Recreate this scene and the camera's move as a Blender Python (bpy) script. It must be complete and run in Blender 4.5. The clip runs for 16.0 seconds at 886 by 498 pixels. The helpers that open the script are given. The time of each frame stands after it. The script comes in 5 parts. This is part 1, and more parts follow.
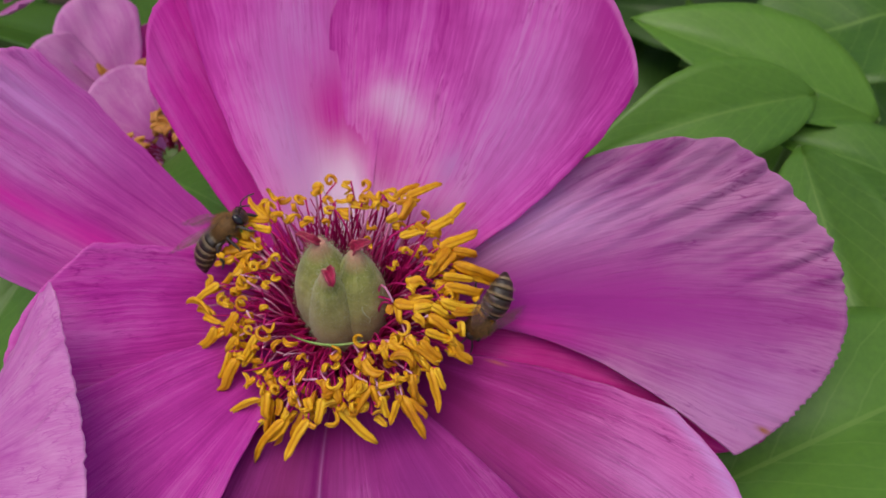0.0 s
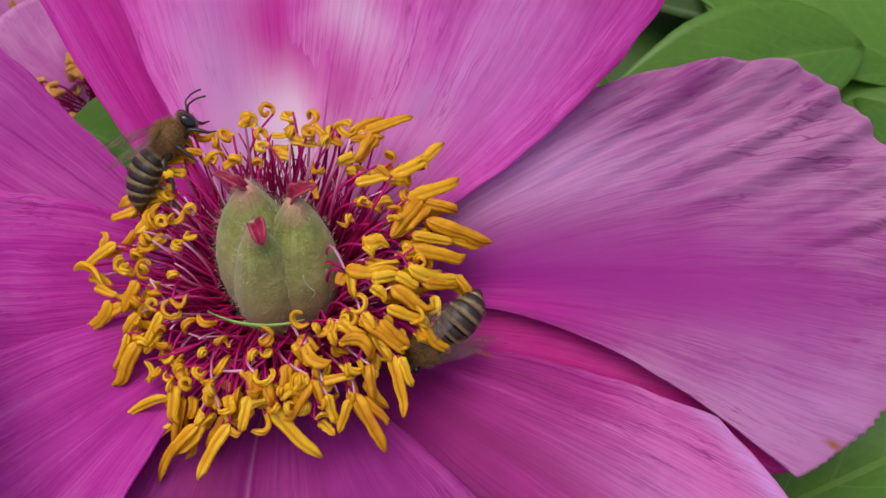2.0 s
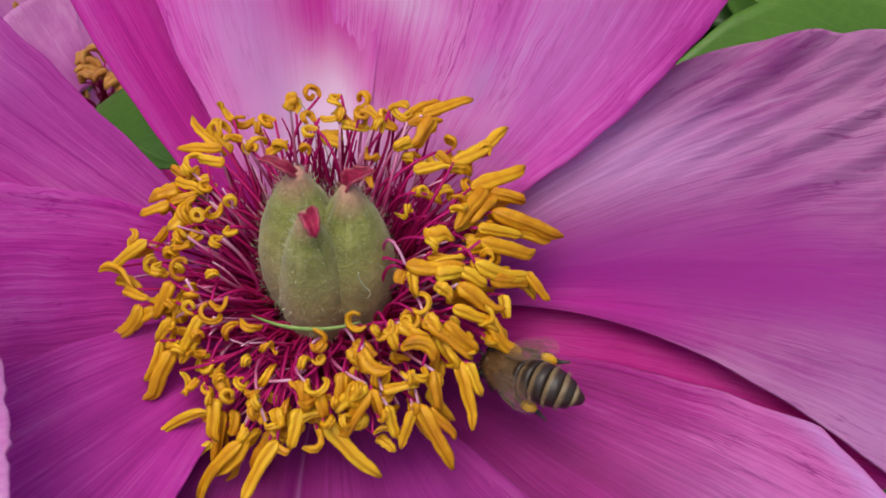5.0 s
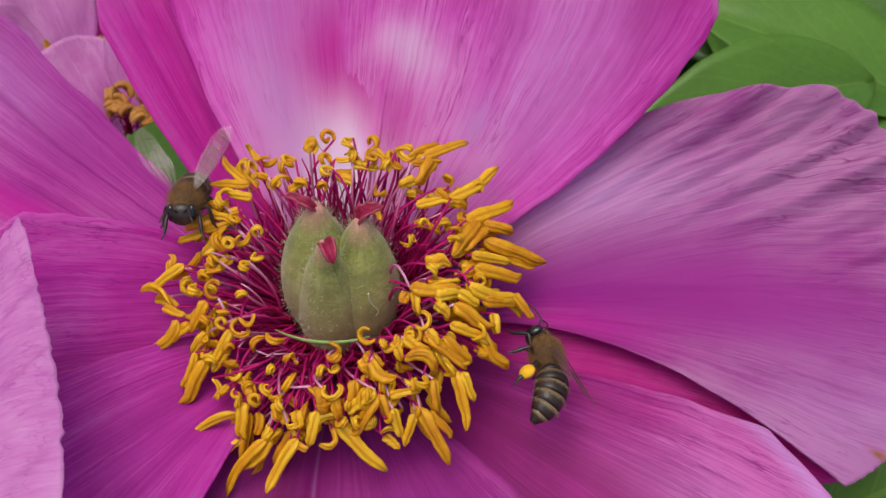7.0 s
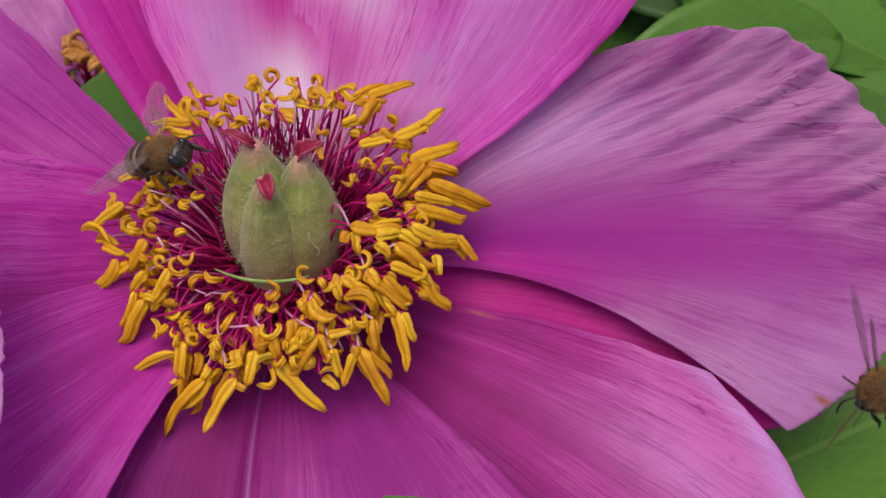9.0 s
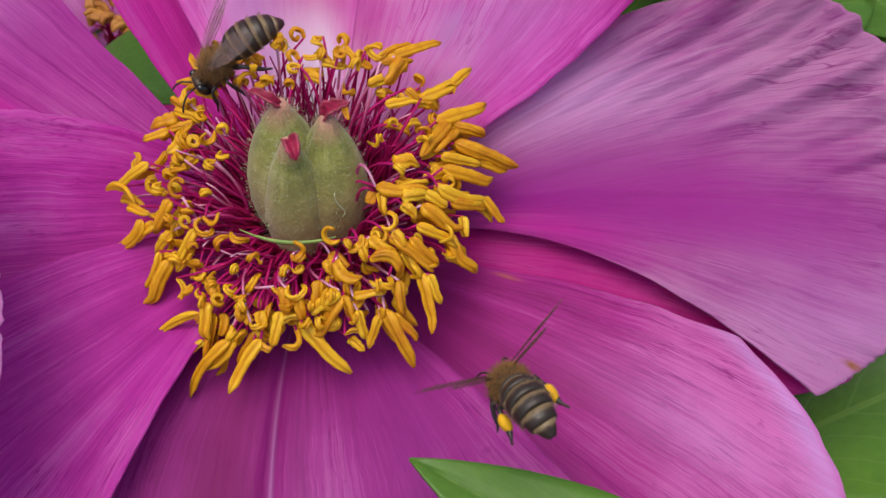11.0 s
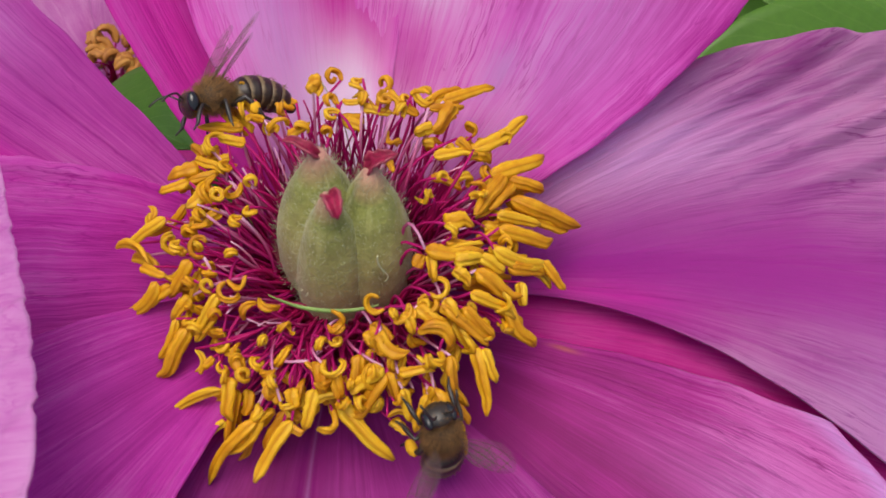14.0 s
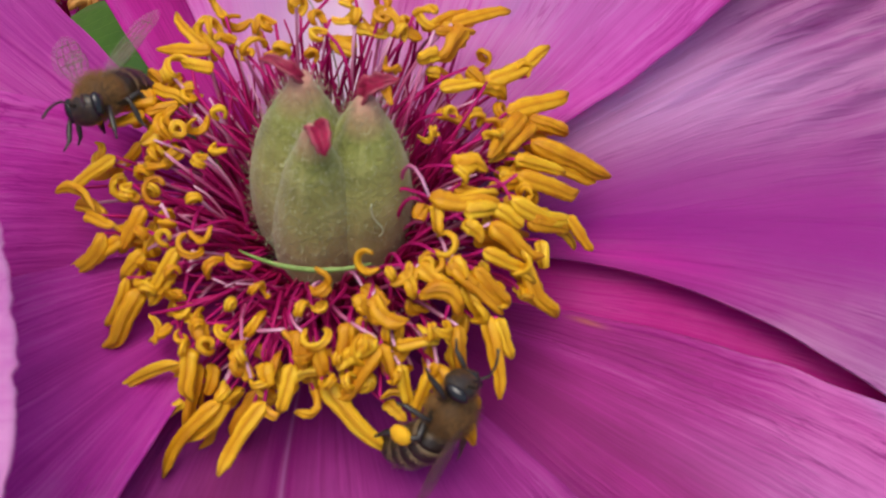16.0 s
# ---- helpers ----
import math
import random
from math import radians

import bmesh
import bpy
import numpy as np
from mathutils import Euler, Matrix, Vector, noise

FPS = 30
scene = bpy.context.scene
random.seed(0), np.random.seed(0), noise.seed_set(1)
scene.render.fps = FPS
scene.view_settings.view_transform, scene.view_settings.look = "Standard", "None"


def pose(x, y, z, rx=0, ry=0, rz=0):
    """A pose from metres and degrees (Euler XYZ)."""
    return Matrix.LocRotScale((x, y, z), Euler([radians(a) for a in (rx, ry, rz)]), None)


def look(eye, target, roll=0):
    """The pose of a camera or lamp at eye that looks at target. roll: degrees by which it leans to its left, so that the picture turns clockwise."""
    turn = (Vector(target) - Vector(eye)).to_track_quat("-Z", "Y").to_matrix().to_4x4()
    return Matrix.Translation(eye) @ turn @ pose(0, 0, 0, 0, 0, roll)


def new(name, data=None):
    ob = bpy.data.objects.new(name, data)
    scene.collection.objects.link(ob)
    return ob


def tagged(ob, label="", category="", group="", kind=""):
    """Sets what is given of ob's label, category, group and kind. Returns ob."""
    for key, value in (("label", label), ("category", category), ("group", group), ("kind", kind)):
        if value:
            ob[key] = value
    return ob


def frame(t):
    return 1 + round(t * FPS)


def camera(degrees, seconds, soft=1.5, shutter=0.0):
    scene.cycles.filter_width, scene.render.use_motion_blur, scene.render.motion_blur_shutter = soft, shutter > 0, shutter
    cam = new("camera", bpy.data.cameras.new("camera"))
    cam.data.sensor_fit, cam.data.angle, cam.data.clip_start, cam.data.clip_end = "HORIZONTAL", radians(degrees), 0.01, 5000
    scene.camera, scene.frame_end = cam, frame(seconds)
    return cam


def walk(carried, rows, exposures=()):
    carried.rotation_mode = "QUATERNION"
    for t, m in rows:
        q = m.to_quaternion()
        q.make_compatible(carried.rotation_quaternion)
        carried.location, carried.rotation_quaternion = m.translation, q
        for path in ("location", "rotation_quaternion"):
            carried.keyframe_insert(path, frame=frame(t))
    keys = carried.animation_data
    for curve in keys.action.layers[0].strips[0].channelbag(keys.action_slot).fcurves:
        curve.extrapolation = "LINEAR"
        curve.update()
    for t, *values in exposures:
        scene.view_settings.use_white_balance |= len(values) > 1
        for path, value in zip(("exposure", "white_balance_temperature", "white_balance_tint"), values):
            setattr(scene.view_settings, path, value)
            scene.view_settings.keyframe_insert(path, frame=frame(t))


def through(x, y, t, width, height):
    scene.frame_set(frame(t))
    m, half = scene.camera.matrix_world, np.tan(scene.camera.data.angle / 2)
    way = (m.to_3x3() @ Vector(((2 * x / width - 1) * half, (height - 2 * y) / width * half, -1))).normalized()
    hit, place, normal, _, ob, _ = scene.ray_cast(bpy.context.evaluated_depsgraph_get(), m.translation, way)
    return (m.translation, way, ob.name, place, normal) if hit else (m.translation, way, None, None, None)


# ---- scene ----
cam = camera(40.0, 16.0)
# A peony in a garden bed, visited by two honey bees. Lengths in metres.
PATH = [
    (0.0, (0.0177, -0.0789, 0.7743), (0.0166, 0.0105, 0.5955), -5.89),
    (0.5, (0.0093, -0.0702, 0.7617), (0.0114, 0.0136, 0.5801), -2.61),
    (1.0, (0.0179, -0.0716, 0.7418), (0.0201, 0.0192, 0.5636), -3.56),
    (1.5, (0.0229, -0.0635, 0.7331), (0.0232, 0.0248, 0.5536), -4.46),
    (2.0, (0.0186, -0.0648, 0.7304), (0.0202, 0.0261, 0.5522), -3.72),
    (2.5, (0.0138, -0.0645, 0.7261), (0.0147, 0.0287, 0.5491), -3.61),
    (3.0, (0.0136, -0.0572, 0.7201), (0.0149, 0.0360, 0.5431), -3.46),
    (3.5, (0.0060, -0.0590, 0.7171), (0.0102, 0.0373, 0.5419), -1.97),
    (4.0, (0.0048, -0.0619, 0.7148), (0.0086, 0.0360, 0.5405), -2.13),
    (4.2, (0.0080, -0.0608, 0.7150), (0.0115, 0.0360, 0.5400), -2.80),
    (6.3, (0.0106, -0.0660, 0.7293), (0.0165, 0.0284, 0.5531), -2.13),
    (6.5, (0.0081, -0.0677, 0.7333), (0.0176, 0.0264, 0.5570), 0.56),
    (7.0, (0.0089, -0.0693, 0.7337), (0.0145, 0.0281, 0.5591), -2.03),
    (7.5, (0.0152, -0.0660, 0.7344), (0.0189, 0.0303, 0.5591), -2.86),
    (8.0, (0.0100, -0.0747, 0.7313), (0.0164, 0.0260, 0.5586), -1.65),
    (8.5, (0.0121, -0.0738, 0.7311), (0.0201, 0.0221, 0.5558), -0.62),
    (9.0, (0.0145, -0.0727, 0.7304), (0.0210, 0.0210, 0.5539), -0.95),
    (9.2, (0.0049, -0.0755, 0.7310), (0.0170, 0.0188, 0.5550), 1.43),
    (11.3, (0.0143, -0.0724, 0.7279), (0.0165, 0.0164, 0.5487), -2.86),
    (11.5, (0.0114, -0.0729, 0.7229), (0.0159, 0.0196, 0.5456), -1.47),
    (12.0, (0.0082, -0.0687, 0.7164), (0.0118, 0.0241, 0.5393), -0.79),
    (12.5, (0.0099, -0.0671, 0.7143), (0.0145, 0.0287, 0.5389), -1.19),
    (13.0, (0.0037, -0.0631, 0.7166), (0.0122, 0.0298, 0.5397), 0.61),
    (13.5, (0.0069, -0.0638, 0.7162), (0.0125, 0.0312, 0.5403), -0.62),
    (14.0, (0.0065, -0.0621, 0.7161), (0.0129, 0.0326, 0.5401), -0.15),
    (14.5, (0.0100, -0.0657, 0.7124), (0.0157, 0.0320, 0.5381), -0.25),
    (15.0, (0.0010, -0.0630, 0.7037), (0.0081, 0.0370, 0.5306), 0.35),
    (15.5, (-0.0037, -0.0605, 0.6972), (0.0074, 0.0375, 0.5232), 2.90),
    (16.0, (0.0039, -0.0553, 0.6959), (0.0151, 0.0381, 0.5194), 3.40),
]
walk(cam, [(t, look(eye, target, roll)) for t, eye, target, roll in PATH],
     [(0.0, 0.0), (1.0, 0.10), (4.0, 0.14), (9.0, 0.12), (11.5, 0.20), (14.5, 0.25), (16.0, 0.25)])

cam.data.dof.use_dof = True
cam.data.dof.focus_distance = 0.150
cam.data.dof.aperture_fstop = 64.0

# ---- light: a bright, softly overcast day ----
SUN_UP, SUN_AZ = 84.0, 170.0          # degrees above the horizon, degrees from +x towards +y
world = bpy.data.worlds.new("sky")
scene.world = world
world.use_nodes = True
wn = world.node_tree.nodes
sky = wn.new("ShaderNodeTexSky")
sky.sky_type = "NISHITA"
sky.sun_disc = False
sky.sun_elevation = radians(SUN_UP)
sky.sun_rotation = radians(90.0 - SUN_AZ)
sky.air_density, sky.dust_density = 1.0, 4.0
wn["Background"].inputs["Strength"].default_value = 0.15
world.node_tree.links.new(sky.outputs["Color"], wn["Background"].inputs["Color"])
sun = new("sun", bpy.data.lights.new("sun", "SUN"))
sun.data.energy, sun.data.angle, sun.data.color = 1.55, radians(40), (1.0, 0.96, 0.89)
sun.matrix_world = look((0, 0, 5), (-5 * math.cos(radians(SUN_UP)) * math.cos(radians(SUN_AZ)),
                                    -5 * math.cos(radians(SUN_UP)) * math.sin(radians(SUN_AZ)),
                                    5 - 5 * math.sin(radians(SUN_UP))))


# ---- materials ----
class Nodes:
    """A small builder for node materials."""

    def __init__(self, name):
        self.mat = bpy.data.materials.new(name)
        self.mat.use_nodes = True
        self.tree = self.mat.node_tree
        self.bsdf = self.tree.nodes["Principled BSDF"]
        self.out = self.tree.nodes["Material Output"]

    def node(self, kind, **values):
        n = self.tree.nodes.new(kind)
        for key, value in values.items():
            n.inputs[key].default_value = value
        return n

    def link(self, a, b):
        self.tree.links.new(a, b)

    def math(self, op, a, b=0.0, clamp=False):
        n = self.tree.nodes.new("ShaderNodeMath")
        n.operation, n.use_clamp = op, clamp
        for i, v in enumerate((a, b)):
            if isinstance(v, (int, float)):
                n.inputs[i].default_value = v
            else:
                self.link(v, n.inputs[i])
        return n.outputs[0]

    def noise(self, vector, scale, detail=3.0, rough=0.55):
        n = self.node("ShaderNodeTexNoise", Scale=scale, Detail=detail, Roughness=rough)
        self.link(vector, n.inputs["Vector"])
        return n.outputs["Fac"]

    def ramp(self, fac, stops):
        n = self.tree.nodes.new("ShaderNodeValToRGB")
        while len(n.color_ramp.elements) < len(stops):
            n.color_ramp.elements.new(0.5)
        for el, (pos, col) in zip(n.color_ramp.elements, stops):
            el.position, el.color = pos, (*col, 1)
        self.link(fac, n.inputs["Fac"])
        return n.outputs["Color"]

    def mix(self, fac, a, b, blend="MIX"):
        n = self.tree.nodes.new("ShaderNodeMixRGB")
        n.blend_type = blend
        for key, v in (("Fac", fac), ("Color1", a), ("Color2", b)):
            if isinstance(v, (int, float)):
                n.inputs[key].default_value = v
            elif isinstance(v, tuple):
                n.inputs[key].default_value = (*v, 1)
            else:
                self.link(v, n.inputs[key])
        return n.outputs["Color"]

    def coords(self, kind="Object"):
        return self.tree.nodes.new("ShaderNodeTexCoord").outputs[kind]

    def split(self, vector):
        n = self.tree.nodes.new("ShaderNodeSeparateXYZ")
        self.link(vector, n.inputs[0])
        return n.outputs

    def join(self, x, y, z=0.0):
        n = self.tree.nodes.new("ShaderNodeCombineXYZ")
        for i, v in enumerate((x, y, z)):
            if isinstance(v, (int, float)):
                n.inputs[i].default_value = v
            else:
                self.link(v, n.inputs[i])
        return n.outputs[0]

    def chance(self):
        return self.tree.nodes.new("ShaderNodeObjectInfo").outputs["Random"]

    def bump(self, height, strength, distance):
        n = self.node("ShaderNodeBump", Strength=strength, Distance=distance)
        self.link(height, n.inputs["Height"])
        self.link(n.outputs["Normal"], self.bsdf.inputs["Normal"])
        return n.outputs["Normal"]

    def finish(self, color, rough=0.5, spec=0.5, through=0.0, tint=None):
        if isinstance(color, tuple):
            self.bsdf.inputs["Base Color"].default_value = (*color, 1)
        else:
            self.link(color, self.bsdf.inputs["Base Color"])
        if isinstance(rough, (int, float)):
            self.bsdf.inputs["Roughness"].default_value = rough
        else:
            self.link(rough, self.bsdf.inputs["Roughness"])
        self.bsdf.inputs["Specular IOR Level"].default_value = spec
        if through:
            t = self.node("ShaderNodeBsdfTranslucent")
            self.link(tint if tint is not None else color, t.inputs["Color"])
            m = self.node("ShaderNodeMixShader", Fac=through)
            self.link(self.bsdf.outputs[0], m.inputs[1])
            self.link(t.outputs[0], m.inputs[2])
            self.link(m.outputs[0], self.out.inputs["Surface"])
        return self.mat


def petal_material(name, deep, mid, pale, paling=0.35, shift=0.0, spots=(), skew=0.0, crimp=0.34, glow=0.42):
    """Silky petal: fine veins fan out along it, deeper towards the claw, paler towards the rim.
    spots: blotches of pigment, painted shade and painted highlights, each (across, along, half width, half length,
    colour, strength)."""
    k = Nodes(name)
    deep, mid, pale = (tuple(c * g for c, g in zip(tone, (1.0, 0.86, 0.89))) for tone in (deep, mid, pale))
    u, v, _ = k.split(k.coords("UV"))
    r = k.chance()
    seed = k.math("MULTIPLY", r, 37.0)
    cells = k.coords("Object")
    # the veins wander, in long and short bends
    uw = k.math("ADD", u, k.math("MULTIPLY", k.math("SUBTRACT", k.noise(cells, 110.0, 2.0), 0.5), 0.024))
    uw = k.math("ADD", uw, k.math("MULTIPLY", k.math("SUBTRACT", k.noise(cells, 520.0, 2.0), 0.5), 0.004))
    # skew: the veins run out to one side
    uw = k.math("ADD", uw, k.math("MULTIPLY", k.math("SUBTRACT", 1.0, v), skew))
    fine = k.noise(k.join(k.math("MULTIPLY", uw, 90.0), k.math("MULTIPLY", v, 3.5), seed), 1.0, 4.0, 0.6)
    hair = k.noise(k.join(k.math("MULTIPLY", uw, 220.0), k.math("MULTIPLY", v, 7.0), seed), 1.0, 2.0, 0.5)
    broad = k.noise(k.join(k.math("MULTIPLY", uw, 9.0), k.math("MULTIPLY", v, 1.6), k.math("ADD", seed, 9.0)), 1.0, 3.0)
    patch = k.noise(cells, 60.0, 4.0, 0.6)
    tone = k.math("MULTIPLY", k.math("SUBTRACT", fine, 0.5), 0.60)
    tone = k.math("ADD", tone, k.math("MULTIPLY", k.math("SUBTRACT", hair, 0.5), 0.50))
    tone = k.math("ADD", tone, k.math("MULTIPLY", k.math("SUBTRACT", broad, 0.5), 0.9))
    tone = k.math("ADD", tone, k.math("MULTIPLY", k.math("SUBTRACT", patch, 0.5), 0.9))
    tone = k.math("ADD", tone, k.math("MULTIPLY", k.math("SUBTRACT", v, 0.5), paling))
    tone = k.math("ADD", tone, 0.5 + shift, clamp=True)
    color = k.ramp(tone, [(0.12, deep), (0.5, mid), (0.88, pale)])
    # long veins that branch and fade, in two sizes
    for across, along, line, strength in ((36.0, 3.4, 0.020, 0.90), (80.0, 6.5, 0.032, 0.65)):
        run = k.noise(k.join(k.math("MULTIPLY", uw, across), k.math("MULTIPLY", v, along), k.math("ADD", seed, across)), 1.0, 2.0, 0.5)
        ridge = k.math("ABSOLUTE", k.math("SUBTRACT", run, 0.5))
        ridge = k.ramp(ridge, [(0.0, (1, 1, 1)), (line, (0, 0, 0))])
        fade = k.ramp(k.noise(k.join(k.math("MULTIPLY", uw, 16.0), k.math("MULTIPLY", v, 7.0), k.math("ADD", seed, 3.0)), 1.0, 2.0), [(0.40, (0, 0, 0)), (0.60, (1, 1, 1))])
        color = k.mix(k.math("MULTIPLY", k.math("MULTIPLY", ridge, fade), strength), color, deep)
    freckle = k.noise(cells, 520.0, 2.0, 0.5)
    freckle = k.ramp(freckle, [(0.70, (0, 0, 0)), (0.76, (1, 1, 1))])
    color = k.mix(k.math("MULTIPLY", freckle, 0.35), color, deep)
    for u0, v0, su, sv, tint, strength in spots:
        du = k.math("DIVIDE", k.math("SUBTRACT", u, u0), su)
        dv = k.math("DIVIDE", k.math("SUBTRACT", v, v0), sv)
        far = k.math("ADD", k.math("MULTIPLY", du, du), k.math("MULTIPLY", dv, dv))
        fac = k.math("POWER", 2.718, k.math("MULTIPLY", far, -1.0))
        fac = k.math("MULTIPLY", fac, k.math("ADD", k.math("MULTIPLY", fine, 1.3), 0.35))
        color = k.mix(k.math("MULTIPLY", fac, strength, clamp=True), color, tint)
    # thin pale rim
    rim = k.ramp(v, [(0.972, (0, 0, 0)), (0.995, (1, 1, 1))])
    color = k.mix(k.math("MULTIPLY", rim, 0.4), color, pale)
    relief = k.math("ADD", k.math("MULTIPLY", fine, 0.8), k.math("MULTIPLY", broad, 0.6))
    crepe = k.noise(k.join(k.math("MULTIPLY", uw, 44.0), k.math("MULTIPLY", v, 2.6), seed), 1.0, 3.0, 0.6)
    relief = k.math("ADD", relief, k.math("ADD", k.math("MULTIPLY", hair, 0.35), k.math("MULTIPLY", crepe, 1.3)))
    k.bump(relief, crimp, 0.0007)
    k.bsdf.inputs["Sheen Weight"].default_value = 0.12
    return k.finish(color, 0.5, 0.3, glow, color)


def leaf_material(name, dark, light, vein):
    k = Nodes(name)
    u, v, _ = k.split(k.coords("UV"))
    side = k.math("ABSOLUTE", k.math("SUBTRACT", u, 0.5))
    # side veins leave the midrib at a slant
    slant = k.math("SUBTRACT", k.math("MULTIPLY", v, 9.0), k.math("MULTIPLY", side, 7.0))
    wob = k.noise(k.coords("Object"), 120.0, 2.0)
    slant = k.math("ADD", slant, k.math("MULTIPLY", wob, 0.5))
    line = k.math("ABSOLUTE", k.math("SUBTRACT", k.math("FRACT", slant), 0.5))
    line = k.math("LESS_THAN", line, 0.035)
    rib = k.math("LESS_THAN", side, 0.012)
    lines = k.math("MAXIMUM", k.math("MULTIPLY", line, 0.55), rib)
    big = k.noise(k.coords("Object"), 25.0, 3.0)
    small = k.noise(k.coords("Object"), 700.0, 2.0)
    tone = k.math("ADD", k.math("MULTIPLY", big, 0.7), k.math("MULTIPLY", small, 0.3))
    tone = k.math("ADD", tone, k.math("MULTIPLY", k.math("SUBTRACT", k.chance(), 0.5), 0.35), clamp=True)
    color = k.ramp(tone, [(0.25, dark), (0.75, light)])
    color = k.mix(k.math("MULTIPLY", lines, 0.5), color, vein)
    k.bump(k.math("SUBTRACT", k.math("MULTIPLY", small, 0.3), lines), 0.5, 0.0003)
    return k.finish(color, 0.42, 0.45, 0.3, k.mix(0.5, color, (0.16, 0.30, 0.02)))


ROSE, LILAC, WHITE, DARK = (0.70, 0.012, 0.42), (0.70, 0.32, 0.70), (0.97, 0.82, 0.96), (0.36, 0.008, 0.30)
PETAL = petal_material("petal", (0.44, 0.008, 0.33), (0.63, 0.042, 0.50), (0.75, 0.18, 0.66))
PETAL_BLAZE = petal_material("petal_blaze", (0.60, 0.020, 0.45), (0.79, 0.10, 0.67), (0.88, 0.34, 0.84), -0.45, 0.06, (
    (0.42, 0.20, 0.34, 0.15, WHITE, 1.5), (0.72, 0.34, 0.16, 0.20, LILAC, 0.7), (0.28, 0.42, 0.20, 0.10, ROSE, 0.9),
    (0.51, 0.42, 0.12, 0.10, ROSE, 0.9), (0.62, 0.60, 0.2, 0.12, LILAC, 0.4)), crimp=0.2, glow=0.55)
# The broad lilac patch on its right side is a painted highlight.
PETAL_FLECK = petal_material("petal_fleck", (0.58, 0.022, 0.43), (0.80, 0.13, 0.69), (0.89, 0.42, 0.86), -0.65, 0.07, (
    (0.64, 0.36, 0.14, 0.10, ROSE, 0.55), (0.66, 0.53, 0.13, 0.045, WHITE, 0.5), (0.56, 0.49, 0.10, 0.05, WHITE, 0.45), (0.34, 0.39, 0.04, 0.05, LILAC, 0.7), (0.8, 0.20, 0.3, 0.10, WHITE, 0.6), (0.22, 0.55, 0.14, 0.3, LILAC, 0.5)),
    crimp=0.22, glow=0.55)
# The dark purple near the claw is the stamens' soft shade, painted in.
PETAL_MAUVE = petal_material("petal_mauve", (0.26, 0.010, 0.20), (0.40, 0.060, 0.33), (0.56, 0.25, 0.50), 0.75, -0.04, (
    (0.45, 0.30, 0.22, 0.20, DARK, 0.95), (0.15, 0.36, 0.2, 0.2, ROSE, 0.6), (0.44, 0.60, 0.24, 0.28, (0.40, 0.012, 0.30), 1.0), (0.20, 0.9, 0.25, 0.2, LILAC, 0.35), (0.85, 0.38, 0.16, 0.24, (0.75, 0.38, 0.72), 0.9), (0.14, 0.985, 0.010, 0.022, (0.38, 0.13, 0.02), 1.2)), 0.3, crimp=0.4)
# Rose streak and lilac edges also paint in the shading of the petal's hollow.
PETAL_FOLD = petal_material("petal_fold", (0.42, 0.012, 0.34), (0.58, 0.065, 0.48), (0.68, 0.22, 0.62), 0.6, 0.0, (
    (0.34, 0.97, 0.05, 0.09, ROSE, 0.9), (0.47, 0.83, 0.06, 0.10, ROSE, 0.9), (0.55, 0.66, 0.06, 0.12, ROSE, 0.9), (0.52, 0.46, 0.08, 0.14, ROSE, 0.9), (0.18, 0.84, 0.13, 0.22, LILAC, 0.7), (0.40, 0.75, 0.06, 0.12, LILAC, 0.35), (0.82, 0.85, 0.16, 0.2, LILAC, 0.45)))
PETAL_ROSE = petal_material("petal_rose", (0.58, 0.006, 0.32), (0.74, 0.022, 0.46), (0.80, 0.09, 0.56), crimp=0.3, glow=0.6)
# Shade beside the crease and by the stamens is painted into the colour.
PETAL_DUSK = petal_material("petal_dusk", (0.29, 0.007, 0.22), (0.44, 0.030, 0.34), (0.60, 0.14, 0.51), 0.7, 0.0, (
    # The lilac centre and the pale line along the crease are painted highlights.
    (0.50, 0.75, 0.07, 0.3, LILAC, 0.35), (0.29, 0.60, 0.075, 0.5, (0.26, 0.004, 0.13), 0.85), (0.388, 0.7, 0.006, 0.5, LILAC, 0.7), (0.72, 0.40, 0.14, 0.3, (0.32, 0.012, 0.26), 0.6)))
# Its deep band is pigment, darkened further to paint in shade by the stamens.
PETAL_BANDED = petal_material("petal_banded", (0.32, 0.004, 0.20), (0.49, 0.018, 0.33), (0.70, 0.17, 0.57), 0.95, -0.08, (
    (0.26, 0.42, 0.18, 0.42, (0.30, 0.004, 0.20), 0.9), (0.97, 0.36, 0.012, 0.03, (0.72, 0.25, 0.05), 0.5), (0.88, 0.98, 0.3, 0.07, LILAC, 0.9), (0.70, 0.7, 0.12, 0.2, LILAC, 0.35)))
PETAL_PALE = petal_material("petal_pale", (0.54, 0.11, 0.50), (0.64, 0.23, 0.60), (0.74, 0.39, 0.71), 0.25, 0.0, (), 0.0, 0.10)
PETAL_DEEP = petal_material("petal_deep", (0.50, 0.005, 0.33), (0.64, 0.016, 0.44), (0.70, 0.10, 0.56))
LEAF = leaf_material("leaf", (0.045, 0.120, 0.010), (0.125, 0.275, 0.026), (0.19, 0.32, 0.06))
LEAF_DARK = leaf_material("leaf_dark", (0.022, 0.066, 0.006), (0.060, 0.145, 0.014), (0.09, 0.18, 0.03))


